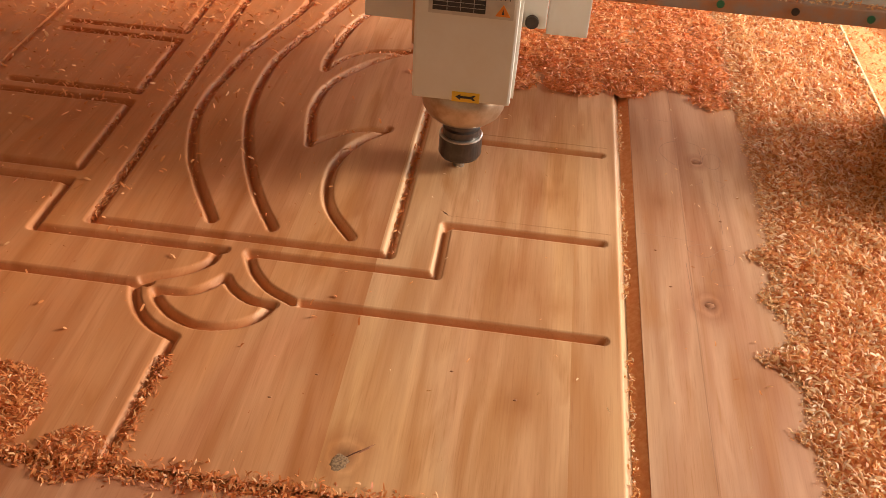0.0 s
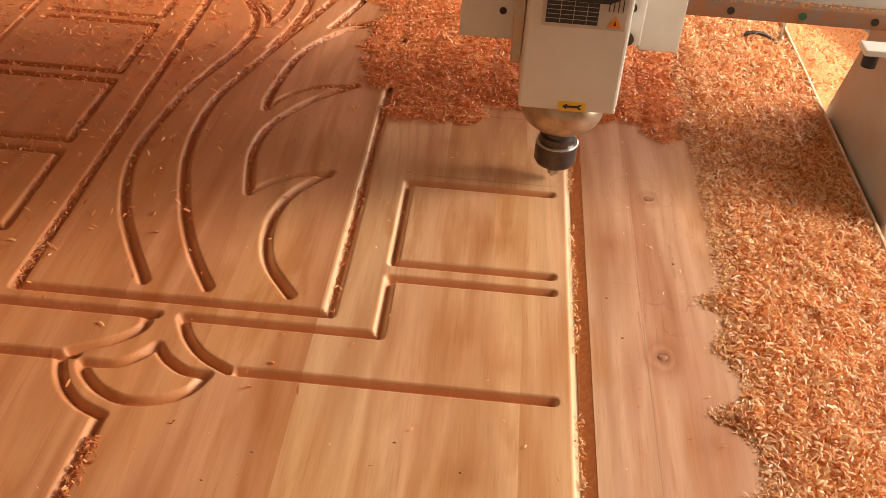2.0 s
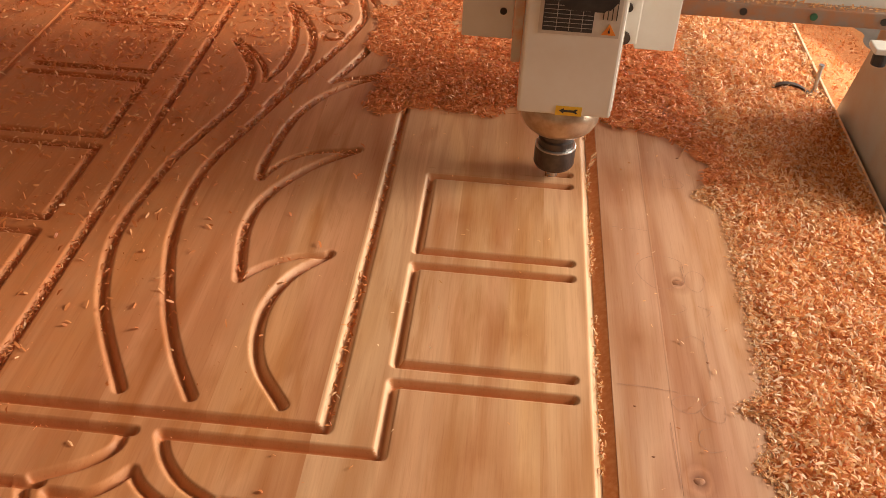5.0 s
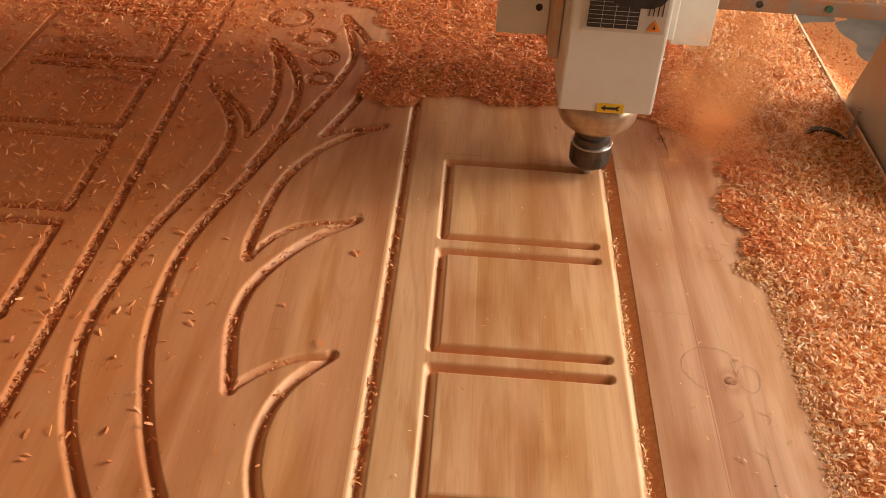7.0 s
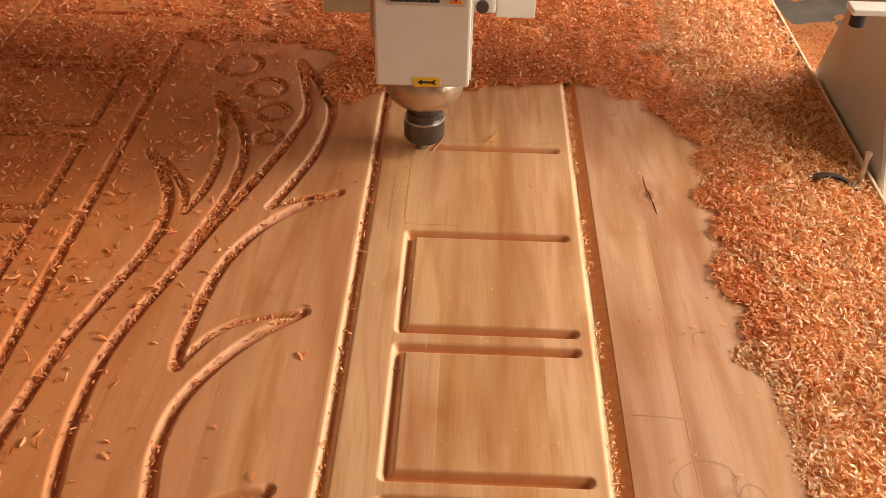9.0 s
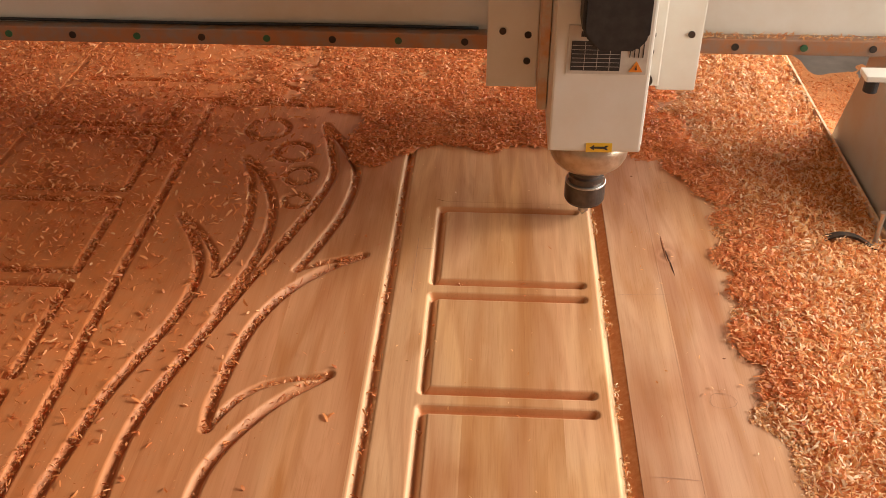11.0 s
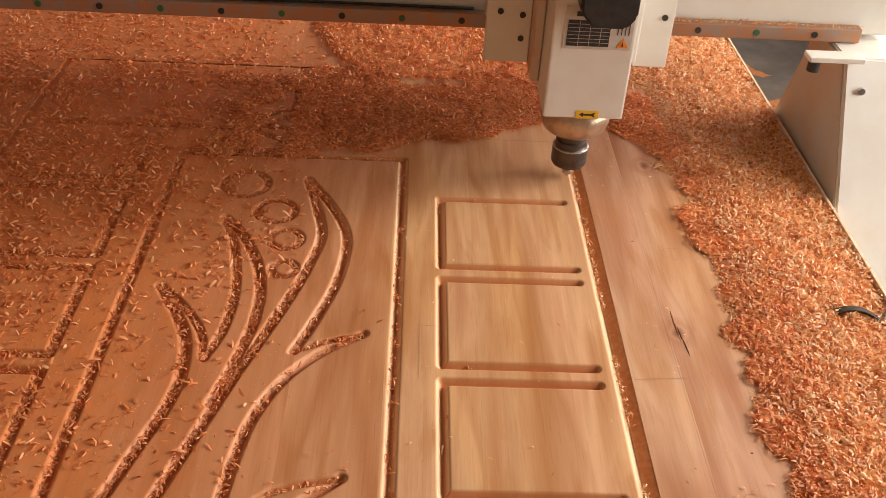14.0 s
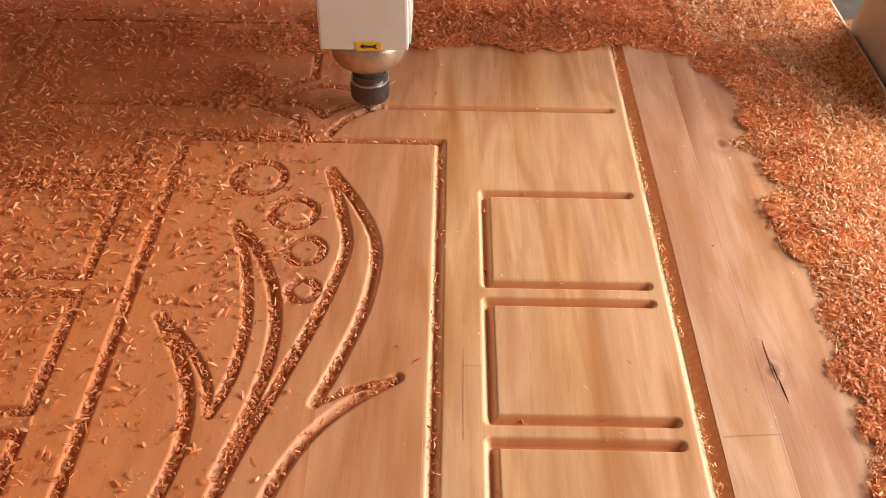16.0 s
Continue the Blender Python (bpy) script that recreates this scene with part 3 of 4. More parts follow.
def scribbles(board):
    def stroke(points, w=0.00028, on=board):
        c = spline(points, 0.003)
        d = np.gradient(c, axis=0)
        nrm = np.column_stack([-d[:, 1], d[:, 0]]) / np.linalg.norm(d, axis=1)[:, None] * w
        v = np.vstack([np.column_stack([c + nrm, np.full(len(c), 0.0006)]), np.column_stack([c - nrm, np.full(len(c), 0.0006)])])
        n = len(c)
        f = [(i + 1, i, n + i, n + i + 1) for i in range(n - 1)]
        link_mesh("pencil_stroke", quads("pencil_stroke", v, f, PENCIL), on)

    wob = np.random.default_rng(8)

    def rr(n):
        return wob.uniform(0.8, 1.2, n)

    def loop(x, y, rx, ry, a0=0.0, a1=6.6, turn=0.0):
        a = np.linspace(a0, a1, 9)
        px, py = rx * np.cos(a), ry * np.sin(a)
        px, py = px * rr(9), py * rr(9)
        stroke(np.column_stack([x + px * math.cos(turn) - py * math.sin(turn), y + px * math.sin(turn) + py * math.cos(turn)]))
    loop(0.112, 1.335, 0.030, 0.036)
    loop(0.152, 1.318, 0.014, 0.022)
    loop(0.120, 1.100, 0.016, 0.014, 0, 6.0)
    loop(0.148, 1.092, 0.014, 0.016, 1, 6.8)
    loop(0.140, 1.050, 0.016, 0.018, 1.5, 5.5)
    loop(0.135, 1.200, 0.014, 0.012, 0.2, 3.6)
    loop(0.145, 1.545, 0.016, 0.014, 0, 6.2)
    loop(0.190, 1.535, 0.010, 0.014, 0, 4.5)
    loop(0.150, 2.02, 0.018, 0.016, 1, 5.8)
    for pts in ([(0.042, 1.122), (0.11, 1.117)], [(0.046, 1.425), (0.10, 1.422)], [(0.040, 1.74), (0.11, 1.745)], [(0.150, 1.27), (0.165, 1.262), (0.158, 1.25)],
                [(0.12, 1.25), (0.135, 1.262), (0.13, 1.27)], [(0.15, 1.14), (0.15, 1.22)], [(0.10, 0.98), (0.097, 1.07)]):
        stroke(np.array(pts) if len(pts) > 2 else [pts[0], ((pts[0][0] + pts[1][0]) / 2, (pts[0][1] + pts[1][1]) / 2 + 0.001), pts[1]])

    # a set-out mark on the door's face
    stroke([(-0.2375, 1.86), (-0.2377, 1.80), (-0.2380, 1.73)], on=door)
    stroke([(-0.2376, 1.835), (-0.225, 1.8345), (-0.2135, 1.834)], on=door)


scribbles(side_board)


# ---- wood waiting to be cut: thrown off to the heap as the cutter passes ----
def build_waste():
    rng = random.Random(5)
    made = []
    t, dt = 0.0, 0.04
    while t < 15.99:
        x0, y0, l0 = tool(t)
        x1, y1, l1 = tool(t + dt)
        run = math.hypot(x1 - x0, y1 - y0)
        if l0 < 0.05 and l1 < 0.05 and run > 0.002:
            ang = math.atan2(y1 - y0, x1 - x0)
            over = 0.014 if min(abs(x0 - RX), abs(x1 - RX)) < 0.013 else 0.008 if min(abs(x0 - LX), abs(x1 - LX)) + abs(y1 - y0) < 0.008 else 0.0003
            for k in range(4):
                v = -0.0102 + 0.0051 * k
                bm = box(-run / 2 - over, run / 2 + over, v, v + 0.0051, -0.0011, 0.00003 + 0.00001 * (len(made) // 4 % 37))
                ob = part("uncut_wood", bm, WOOD, None)
                made.append((ob, (x0 + x1) / 2, (y0 + y1) / 2, ang, t + dt / 2, rng.uniform(-0.6, 1.0), rng.uniform(0.26, 0.34)))
        t += dt
    for ob, *_ in made:
        tagged(ob, "thin sliver of uncut wood on the door's face", "wood sliver", "slivers cut from the grooves", "stuff")
    return made


waste = build_waste()


# ---- wood chips ----
def chips_at(P, rng, size=1.0, flat=0.5):
    """Curled slivers at the places P: corners and faces."""
    n = len(P)
    L = rng.uniform(0.0045, 0.0125, n) * size
    W = rng.uniform(0.0013, 0.0036, n) * size
    curl = rng.uniform(0.05, 0.50, n) * L
    yaw, tilt, roll = rng.uniform(0, 2 * np.pi, n), rng.normal(0, flat, n), rng.normal(0, 0.6, n)
    u = np.array([-0.5, 0.0, 0.5])
    V = np.zeros((n, 3, 2, 3))
    for k in range(3):
        for s, sg in enumerate((-0.5, 0.5)):
            taper = 1.0 if k == 1 else 0.62
            V[:, k, s, 0], V[:, k, s, 1], V[:, k, s, 2] = L * u[k], W * sg * taper, curl * (0.25 - u[k] ** 2) * 2
    def rot(V, a, i, j):
        c, s = np.cos(a)[:, None, None], np.sin(a)[:, None, None]
        vi, vj = V[..., i].copy(), V[..., j].copy()
        V[..., i], V[..., j] = c * vi - s * vj, s * vi + c * vj
    rot(V, roll, 1, 2)
    rot(V, tilt, 0, 2)
    rot(V, yaw, 0, 1)
    V += P[:, None, None, :]
    base = np.arange(n)[:, None] * 6
    F = np.stack([base + np.array([0, 2, 3, 1]), base + np.array([2, 4, 5, 3])], 1).reshape(-1, 4)
    return V.reshape(-1, 3), F


def hill(x, y):
    return 0.5 + 0.5 * noise.noise(Vector((x * 9, y * 9, 0.3))) + 0.35 * noise.noise(Vector((x * 28, y * 28, 4.0))) + 0.30 * noise.noise(Vector((x * 64, y * 64, 7.0)))


BUMPS = [(0.80, 0.020, 0.012), (0.91, 0.042, 0.022), (1.02, 0.026, 0.03), (1.10, 0.032, 0.02), (1.52, 0.034, 0.026), (1.70, 0.022, 0.022), (1.90, 0.012, 0.03), (2.12, 0.02, 0.03), (2.28, 0.04, 0.028)]


def heap_edge(y):
    """The line along which the chips end on the side board."""
    return 0.209 - sum(h * math.exp(-((y - c) / w) ** 2) for c, h, w in BUMPS) + 0.004 * noise.noise(Vector((y * 40, 0, 0)))


def far_edge(x):
    return 2.585 + 0.02 * noise.noise(Vector((x * 12, 5, 0))) + 0.52 * min(1.0, max(0.0, (-0.36 - x) / 0.20)) ** 1.5


def bed_height(x, y):
    """Top of the lying chips above the door's face; below it where there are none."""
    side, far = x - heap_edge(y), y - far_edge(x)
    k = max(side, far)
    if k < 0:
        return -0.02
    rise = 1 - math.exp(-k / 0.06)
    slope = -0.0055 * min(1.0, max(0.0, (x - 0.2145) / 0.008)) - 0.009 * min(1.0, max(0.0, (x - 0.25) / 0.16))     # the bed steps down past the board's edge
    return -0.002 + 0.013 * rise * (0.4 + 0.8 * hill(x, y)) + slope


def build_chips():
    rng = np.random.default_rng(3)
    # lying bed
    xs, ys = np.arange(0.12, 0.442, 0.004), np.arange(0.30, 3.3, 0.008)
    Z = np.array([[bed_height(x, y) for x in xs] for y in ys])
    X, Y = np.meshgrid(xs, ys)
    heap = tagged(link_mesh("chip_heap", quads("chip_heap", np.column_stack([X.ravel(), Y.ravel(), Z.ravel()]), grid_faces(len(xs), len(ys)), BED, True)),
                  "deep bed of curly orange wood chips along the bench edge", "wood chips", kind="stuff")
    n = 86000
    p = np.column_stack([rng.uniform(0.14, 0.441, n), rng.uniform(0.30, 3.3, n)])
    h = np.array([bed_height(x, y) for x, y in p])
    keep = h > -0.0195
    edge = np.array([x - heap_edge(y) for x, y in p])
    P = np.column_stack([p, np.maximum(h, 0.0 - 0.03 * (p[:, 0] > 0.26)) + 0.0004 + rng.uniform(0.0, 0.0072, n) * np.clip(edge / 0.04, 0.08, 1)])[keep]
    V, F = chips_at(P, rng, 1.04, np.clip(0.12 + 9.0 * edge[keep], 0.12, 0.60))
    link_mesh("loose_chips", quads("loose_chips", V, F, CHIPS), heap)
    tagged(heap.children[0], kind="stuff")
    # dusty fringe where the bed thins out on the board
    n = 15000
    y = rng.uniform(0.5, 2.75, n)
    x = np.array([heap_edge(v) for v in y]) + rng.normal(0.006, 0.006, n)
    V, F = chips_at(np.column_stack([x, y, rng.uniform(0.0006, 0.0022, n)]), rng, rng.uniform(0.22, 0.6, n), 0.2)
    tagged(link_mesh("fringe_crumbs", quads("fringe_crumbs", V, F, CHIPS), heap), kind="stuff")
    # far bed on the door's top end
    xs, ys = np.arange(-1.9, 0.16, 0.01), np.arange(2.2, 3.6, 0.01)
    Z = np.array([[bed_height(x, y) for x in xs] for y in ys])
    X, Y = np.meshgrid(xs, ys)
    far = tagged(link_mesh("chip_drift", quads("chip_drift", np.column_stack([X.ravel(), Y.ravel(), Z.ravel()]), grid_faces(len(xs), len(ys)), BED, True)),
                 "drift of orange wood chips over the door's top end", "wood chips", kind="stuff")
    n = 66000
    p = np.column_stack([rng.uniform(-1.6, 0.16, n), rng.uniform(2.2, 3.4, n)])
    h = np.array([bed_height(x, y) for x, y in p])
    k = h > -0.0195
    V, F = chips_at(np.column_stack([p, h + rng.uniform(0, 0.009, n)])[k], rng, 1.15, 0.6)
    tagged(link_mesh("loose_chips", quads("loose_chips", V, F, RED_CHIPS), far), kind="stuff")
    # scattered over the leaf side, thicker to the far left
    n = 130000
    p = np.column_stack([rng.uniform(-1.45, -0.27, n), rng.uniform(0.66, 3.20, n)])
    dens = np.clip((-0.40 - p[:, 0]) / 0.30, 0, 1) * np.clip((p[:, 1] - 0.95) / 1.2, 0.0, 1) ** 1.7 * (0.50 + 0.35 * np.clip((p[:, 1] - 1.8) / 0.3, 0, 1) * np.clip((2.75 - p[:, 1]) / 0.2, 0, 1)) + 0.004
    dens *= np.array([0.10 + 1.5 * max(0, hill(x * 1.1, y * 1.1) - 0.18) for x, y in p])
    k = rng.uniform(0, 1, n) < dens
    p = p[k]
    V, F = chips_at(np.column_stack([p, rng.uniform(0.0008, 0.0032, len(p))]), rng, 1.12, 0.42)
    tagged(link_mesh("scattered_chips", quads("scattered_chips", V, F, RED_CHIPS)), "curled wood chips scattered over the carved door", "wood chips", kind="stuff")
    # fine crumbs among them
    n = 80000
    p = np.column_stack([rng.uniform(-1.45, -0.27, n), rng.uniform(0.66, 3.20, n)])
    dens = np.clip((-0.36 - p[:, 0]) / 0.30, 0, 1) * np.clip((p[:, 1] - 0.9) / 1.2, 0.0, 1) ** 1.5 + 0.012
    p = p[rng.uniform(0, 1, n) < dens]
    V, F = chips_at(np.column_stack([p, rng.uniform(0.0006, 0.0015, len(p))]), rng, 0.30, 0.4)
    tagged(link_mesh("sawdust_crumbs", quads("sawdust_crumbs", V, F, RED_CHIPS)), "fine sawdust crumbs scattered over the carved door", "wood chips", kind="stuff")
    # caught in the grooves
    P = []
    for pts, w in groove_lines():
        for a, b in zip(pts[:-1], pts[1:]):
            run = np.linalg.norm(b - a)
            xm, ym = (a + b) / 2
            d = 380 if xm < -0.28 and 0.9 < ym < 2.3 else 90
            if xm > -0.22 or (ym < 1.0 and xm > -0.55 and abs(a[0] - b[0]) > 0.002):
                d = 6
            if xm < -0.4 and ym > 1.5:
                d = 1150 if ym > 1.75 else 620
            if abs(ym - 1.014) < 0.012 and w == 0.0162:
                d = 30
            if w == 0.0162 and xm > -0.29 and xm < -0.26:
                d = 240
            if w < 0.0172:
                d *= min(1.0, max(0.04, (ym - 1.10) / 0.4))
            d *= 0.34 + 1.45 * max(0.0, 0.5 + noise.noise(Vector((xm * 14, ym * 14, 9))))
            for _ in range(rng.poisson(run * d)):
                u = rng.uniform()
                q = a + (b - a) * u + rng.normal(0, w * 0.22, 2)
                P.append((q[0], q[1], -0.0045 + rng.uniform(0, 0.004)))
    E = []
    for _ in range(1500):
        y = rng.uniform(0.66, 2.6)
        if noise.noise(Vector((3, y * 9, 1))) > -0.1:
            E.append((EDGE_R + rng.normal(0.0015, 0.0022), y, -0.006 + rng.uniform(-0.002, 0.006)))
    V, F = chips_at(np.array(E), rng, 0.62, 0.6)
    tagged(link_mesh("edge_chips", quads("edge_chips", V, F, CHIPS)), "pale wood chips clinging to the door's cut edge", "wood chips", kind="stuff")
    for _ in range(5200):
        P.append((rng.uniform(-0.94, -0.06), 0.645 + rng.normal(0, 0.009), -0.003 + rng.uniform(-0.004, 0.008)))
    for _ in range(420):
        P.append((-0.471 + rng.normal(0, 0.0045), rng.uniform(0.655, 0.80), -0.004 + rng.uniform(0.0, 0.006)))
    V, F = chips_at(np.array(P), rng, 0.75, 0.5)
    tagged(link_mesh("groove_chips", quads("groove_chips", V, F, RED_CHIPS)), "wood chips caught in the carved grooves", "wood chips", kind="stuff")
    # stray chips on the bare wood
    P = [(rng.uniform(0.05, 0.20), rng.uniform(0.75, 2.5), 0.002) for _ in range(110)] + [(rng.uniform(-0.27, 0.0), rng.uniform(0.7, 2.3), 0.002) for _ in range(70)]
    V, F = chips_at(np.array(P), rng, 0.55, 0.25)
    tagged(link_mesh("stray_chips", quads("stray_chips", V, F, CHIPS)), "few stray chips on the bare wood", "wood chips", kind="stuff")
    # low heaps by the bottom edge
    P = []
    for cx, cy, r, m in ((-0.625, 0.70, 0.062, 1600), (-0.66, 0.64, 0.08, 2200), (-0.515, 0.655, 0.035, 400), (-0.075, 0.640, 0.035, 500), (-0.045, 0.60, 0.05, 500), (0.19, 0.66, 0.04, 400)):
        for _ in range(m):
            a, d = rng.uniform(0, 6.28), r * math.sqrt(rng.uniform())
            P.append((cx + d * math.cos(a), cy + d * math.sin(a), 0.001 + 0.010 * (1 - d / r) * rng.uniform()))
    V, F = chips_at(np.array(P), rng, 0.8, 0.4)
    tagged(link_mesh("chip_pile", quads("chip_pile", V, F, RED_CHIPS)), "low piles of wood chips at the door's bottom edge", "wood chips", kind="stuff")


build_chips()


def build_clumps():
    """Clumps that lie before the cutter and are blown aside as it comes."""
    rng = np.random.default_rng(11)
    kinds = []
    for k in range(5):
        n = 200
        a, d = rng.uniform(0, 6.28, n), 0.040 * np.sqrt(rng.uniform(0, 1, n))
        z = 0.001 + 0.0045 * (1 - (d / 0.042) ** 2) * rng.uniform(0.2, 1, n)
        V, F = chips_at(np.column_stack([d * np.cos(a), d * np.sin(a), z]), rng, 1.0, np.where(d > 0.026, 0.16, 0.45))
        me = quads("chip_clump", V, F, RED_CHIPS)
        m = 12
        rr, aa = np.meshgrid([0.001, 0.014, 0.026, 0.034], np.linspace(0, 2 * np.pi, m, endpoint=False))
        U = np.column_stack([(rr * np.cos(aa)).ravel(), (rr * np.sin(aa)).ravel(), (0.0025 * (1 - (rr / 0.034) ** 2)).ravel()])
        G = [(i * 4 + j, i * 4 + j + 1, (i + 1) % m * 4 + j + 1, (i + 1) % m * 4 + j) for i in range(m) for j in range(3)]
        kinds.append((me, quads("clump_base", U, G, BED, True)))
    starts = []
    y = 1.40
    while y < 2.60:
        x = -0.34 if y < 2.24 else -0.652
        while x < 0.215:
            px, py = x + rng.uniform(-0.014, 0.014), y + rng.uniform(-0.014, 0.014)
            near = min(math.hypot(px - LX, py - 1.30), math.hypot(px - RX, py - 1.30), abs(py - 1.30) if LX < px < RX else 9)
            if near > 0.185 and px < heap_edge(py) + 0.01 and py > 1.50 + max(0, -0.25 - px) * 1.6 and py < far_edge(px) + 0.02 and px > (-0.345 + 0.2 * max(0, 1.9 - py) if py < 2.24 else -0.64):
                if px > -0.46 or rng.uniform() < 0.3:
                    starts.append((px, py))
            x += 0.052
        y += 0.052
    made = []
    R = 0.212
    for i, (x, y) in enumerate(starts):
        me, under = kinds[i % 5]
        ob = tagged(link_mesh("chip_clump", me), "loose clump of curly orange wood chips lying on the door", "wood chips", "clumps blown aside by the cutter", "stuff")
        tagged(link_mesh("clump_base", under, ob), kind="stuff")
        turn = rng.uniform(0, 360)
        wob, r = rng.uniform(0, 0.03), R * rng.uniform(0.94, 1.08)
        px, py, pz = x, y, 0.0
        rows, still = [(0.0, pose(px, py, 0.0005, 0, 0, turn))], True
        for s in range(1, 161):
            t = s / 10
            tx, ty, lift = tool(t)
            dx, dy = px - tx, py - ty
            d = math.hypot(dx, dy)
            if d < r:
                k = min(r - d, 0.09) / max(d, 1e-3)
                if still and s > 1:
                    rows.append((t - 0.1, pose(px, py, pz, 0, 0, turn)))
                lead = min(1.0, max(0.0, (0.02 - px) / 0.10))       # clumps over the door are driven ahead of the gantry
                px, py = px + dx * k * (1 - 0.8 * lead) + wob * 0.3 * (1 - lead), py + dy * k * (1 - lead) + 0.085 * lead
                lim = heap_edge(py) + 0.045 + wob
                if px > 0.09:
                    px += min(0.05, max(-0.05, lim - px))
                turn += rng.uniform(-25, 25)
                pz = min(0.003, pz + 0.0004)
                rows.append((t, pose(px, py, pz, 0, 0, turn)))
                still = False
            elif not still:
                rows.append((t, pose(px, py, pz, 0, 0, turn)))
                still = True
        if rows[-1][0] < 16.0:
            rows.append((16.0, pose(px, py, pz, 0, 0, turn)))
        made.append((ob, rows))
    return made


clumps = build_clumps()


# ---- bench, floor, unseen shed ----
def build_setting():
    bench = tagged(new("machine_bench"), "long machine bench with a light metal edge, under wood chips", "workbench")
    part("bench_top", box(-1.9, 0.4475, -0.9, 3.6, -0.085, -0.040, 0.003), GALV, bench)
    part("edge_strip", box(0.4425, 0.4470, -0.9, 3.6, -0.0402, 0.0010, 0.001), TRIM, bench)
    part("slot_strip", box(0.3390, 0.3412, -0.9, 3.6, -0.041, -0.0026, 0.0005), TRIM, bench)
    part("side_frame", box(0.30, 0.40, -0.8, 3.5, -0.32, -0.086, 0.004), WHITE, bench)
    for x, y in ((-1.8, -0.7), (0.28, -0.7), (-1.8, 3.3), (0.28, 3.3), (0.28, 1.3), (-1.8, 1.3)):
        part("leg", box(x, x + 0.09, y, y + 0.09, -0.80, -0.084, 0.004), WHITE, bench)
    tagged(part("floor", box(-7, 7, -5, 9, -0.86, -0.80), CONCRETE), "grey concrete workshop floor", "floor", kind="structure")
    # walls and roof out of view, added to bounce light and block sky
    tagged(part("wall_left", box(-3.3, -3.1, -5, 9, -0.80, 3.2), PLASTER), "unseen plastered wall added to bounce fill light", "wall", kind="structure")
    tagged(part("wall_near", box(-3.1, 7, -1.7, -1.5, -0.80, 3.2), BOUNCE_WALL), "unseen plastered wall added to bounce fill light", "wall", kind="structure")
    # made-up wall, out of view, built round the area lamp
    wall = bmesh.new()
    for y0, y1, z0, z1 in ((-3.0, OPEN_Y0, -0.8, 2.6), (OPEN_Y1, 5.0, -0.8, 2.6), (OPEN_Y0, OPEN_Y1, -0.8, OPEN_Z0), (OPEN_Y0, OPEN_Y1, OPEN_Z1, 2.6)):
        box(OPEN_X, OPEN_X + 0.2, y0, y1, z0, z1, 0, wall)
    tagged(part("wall_right", wall, PLASTER), "unseen added wall with an opening that holds the area lamp", "wall", kind="structure")
    tagged(part("ceiling", box(-3.3, 1.95, -3.2, 4.2, 2.6, 2.66), TIN), "unseen grey shed roof added to shut out overhead sky", "ceiling", kind="structure")
    # chips on the floor beside the bench
    rng = np.random.default_rng(21)
    n = 22000
    p = np.column_stack([rng.uniform(0.45, 1.5, n), rng.uniform(0.6, 4.6, n)])
    def mound(x, y):
        return 0.50 * math.exp(-((x - 0.70) / 0.42) ** 2 - ((y - 2.5) / 1.15) ** 2) + 0.02 * noise.noise(Vector((x * 6, y * 6, 2)))
    xs, ys = np.arange(0.46, 1.6, 0.03), np.arange(0.4, 4.9, 0.03)
    X, Y = np.meshgrid(xs, ys)
    Z = np.array([[-0.815 + mound(x, y) for x in xs] for y in ys])
    fl = tagged(link_mesh("floor_heap", quads("floor_heap", np.column_stack([X.ravel(), Y.ravel(), Z.ravel()]), grid_faces(len(xs), len(ys)), BED, True)),
                "heap of wood chips on the floor beside the bench", "wood chips", kind="stuff")
    h = np.array([mound(x, y) for x, y in p])
    k = h > 0.02
    V, F = chips_at(np.column_stack([p, -0.812 + h])[k], rng, 1.6)
    tagged(link_mesh("loose_chips", quads("loose_chips", V, F, RED_CHIPS), fl), kind="stuff")


build_setting()


def build_clamp():
    c = tagged(new("bench_clamp"), "steel bolt with a dark curved clamp bar on the bench", "clamp")
    part("bolt", turned([(0.0035, -0.04), (0.0035, 0.042), (0.005, 0.042), (0.005, 0.048)], 14, (0.425, 1.888)), STEEL, c, "bright steel bolt")
    part("nut", turned([(0.009, -0.012), (0.009, -0.004)], 6, (0.425, 1.888)), STEEL, c)
    pts = spline([(0.425, 1.872, -0.010), (0.40, 1.888, 0.001), (0.375, 1.893, 0.003), (0.352, 1.892, -0.004)], 0.006)
    bm = bmesh.new()
    rows = [[bm.verts.new((x, y + s, z + q)) for s, q in ((-0.005, 0), (0.005, 0), (0.005, 0.004), (-0.005, 0.004))] for x, y, z in pts]
    for a, b in zip(rows, rows[1:]):
        for i in range(4):
            bm.faces.new((a[i], a[(i + 1) % 4], b[(i + 1) % 4], b[i]))
    bm.faces.new(rows[0][::-1])
    bm.faces.new(rows[-1])
    part("clamp_bar", bm, IRON, c, "dark curved clamp bar")


build_clamp()


# ---- the router: gantry, carriage, spindle ----
RAIL_Y, RAIL_Z = 0.140, 0.216


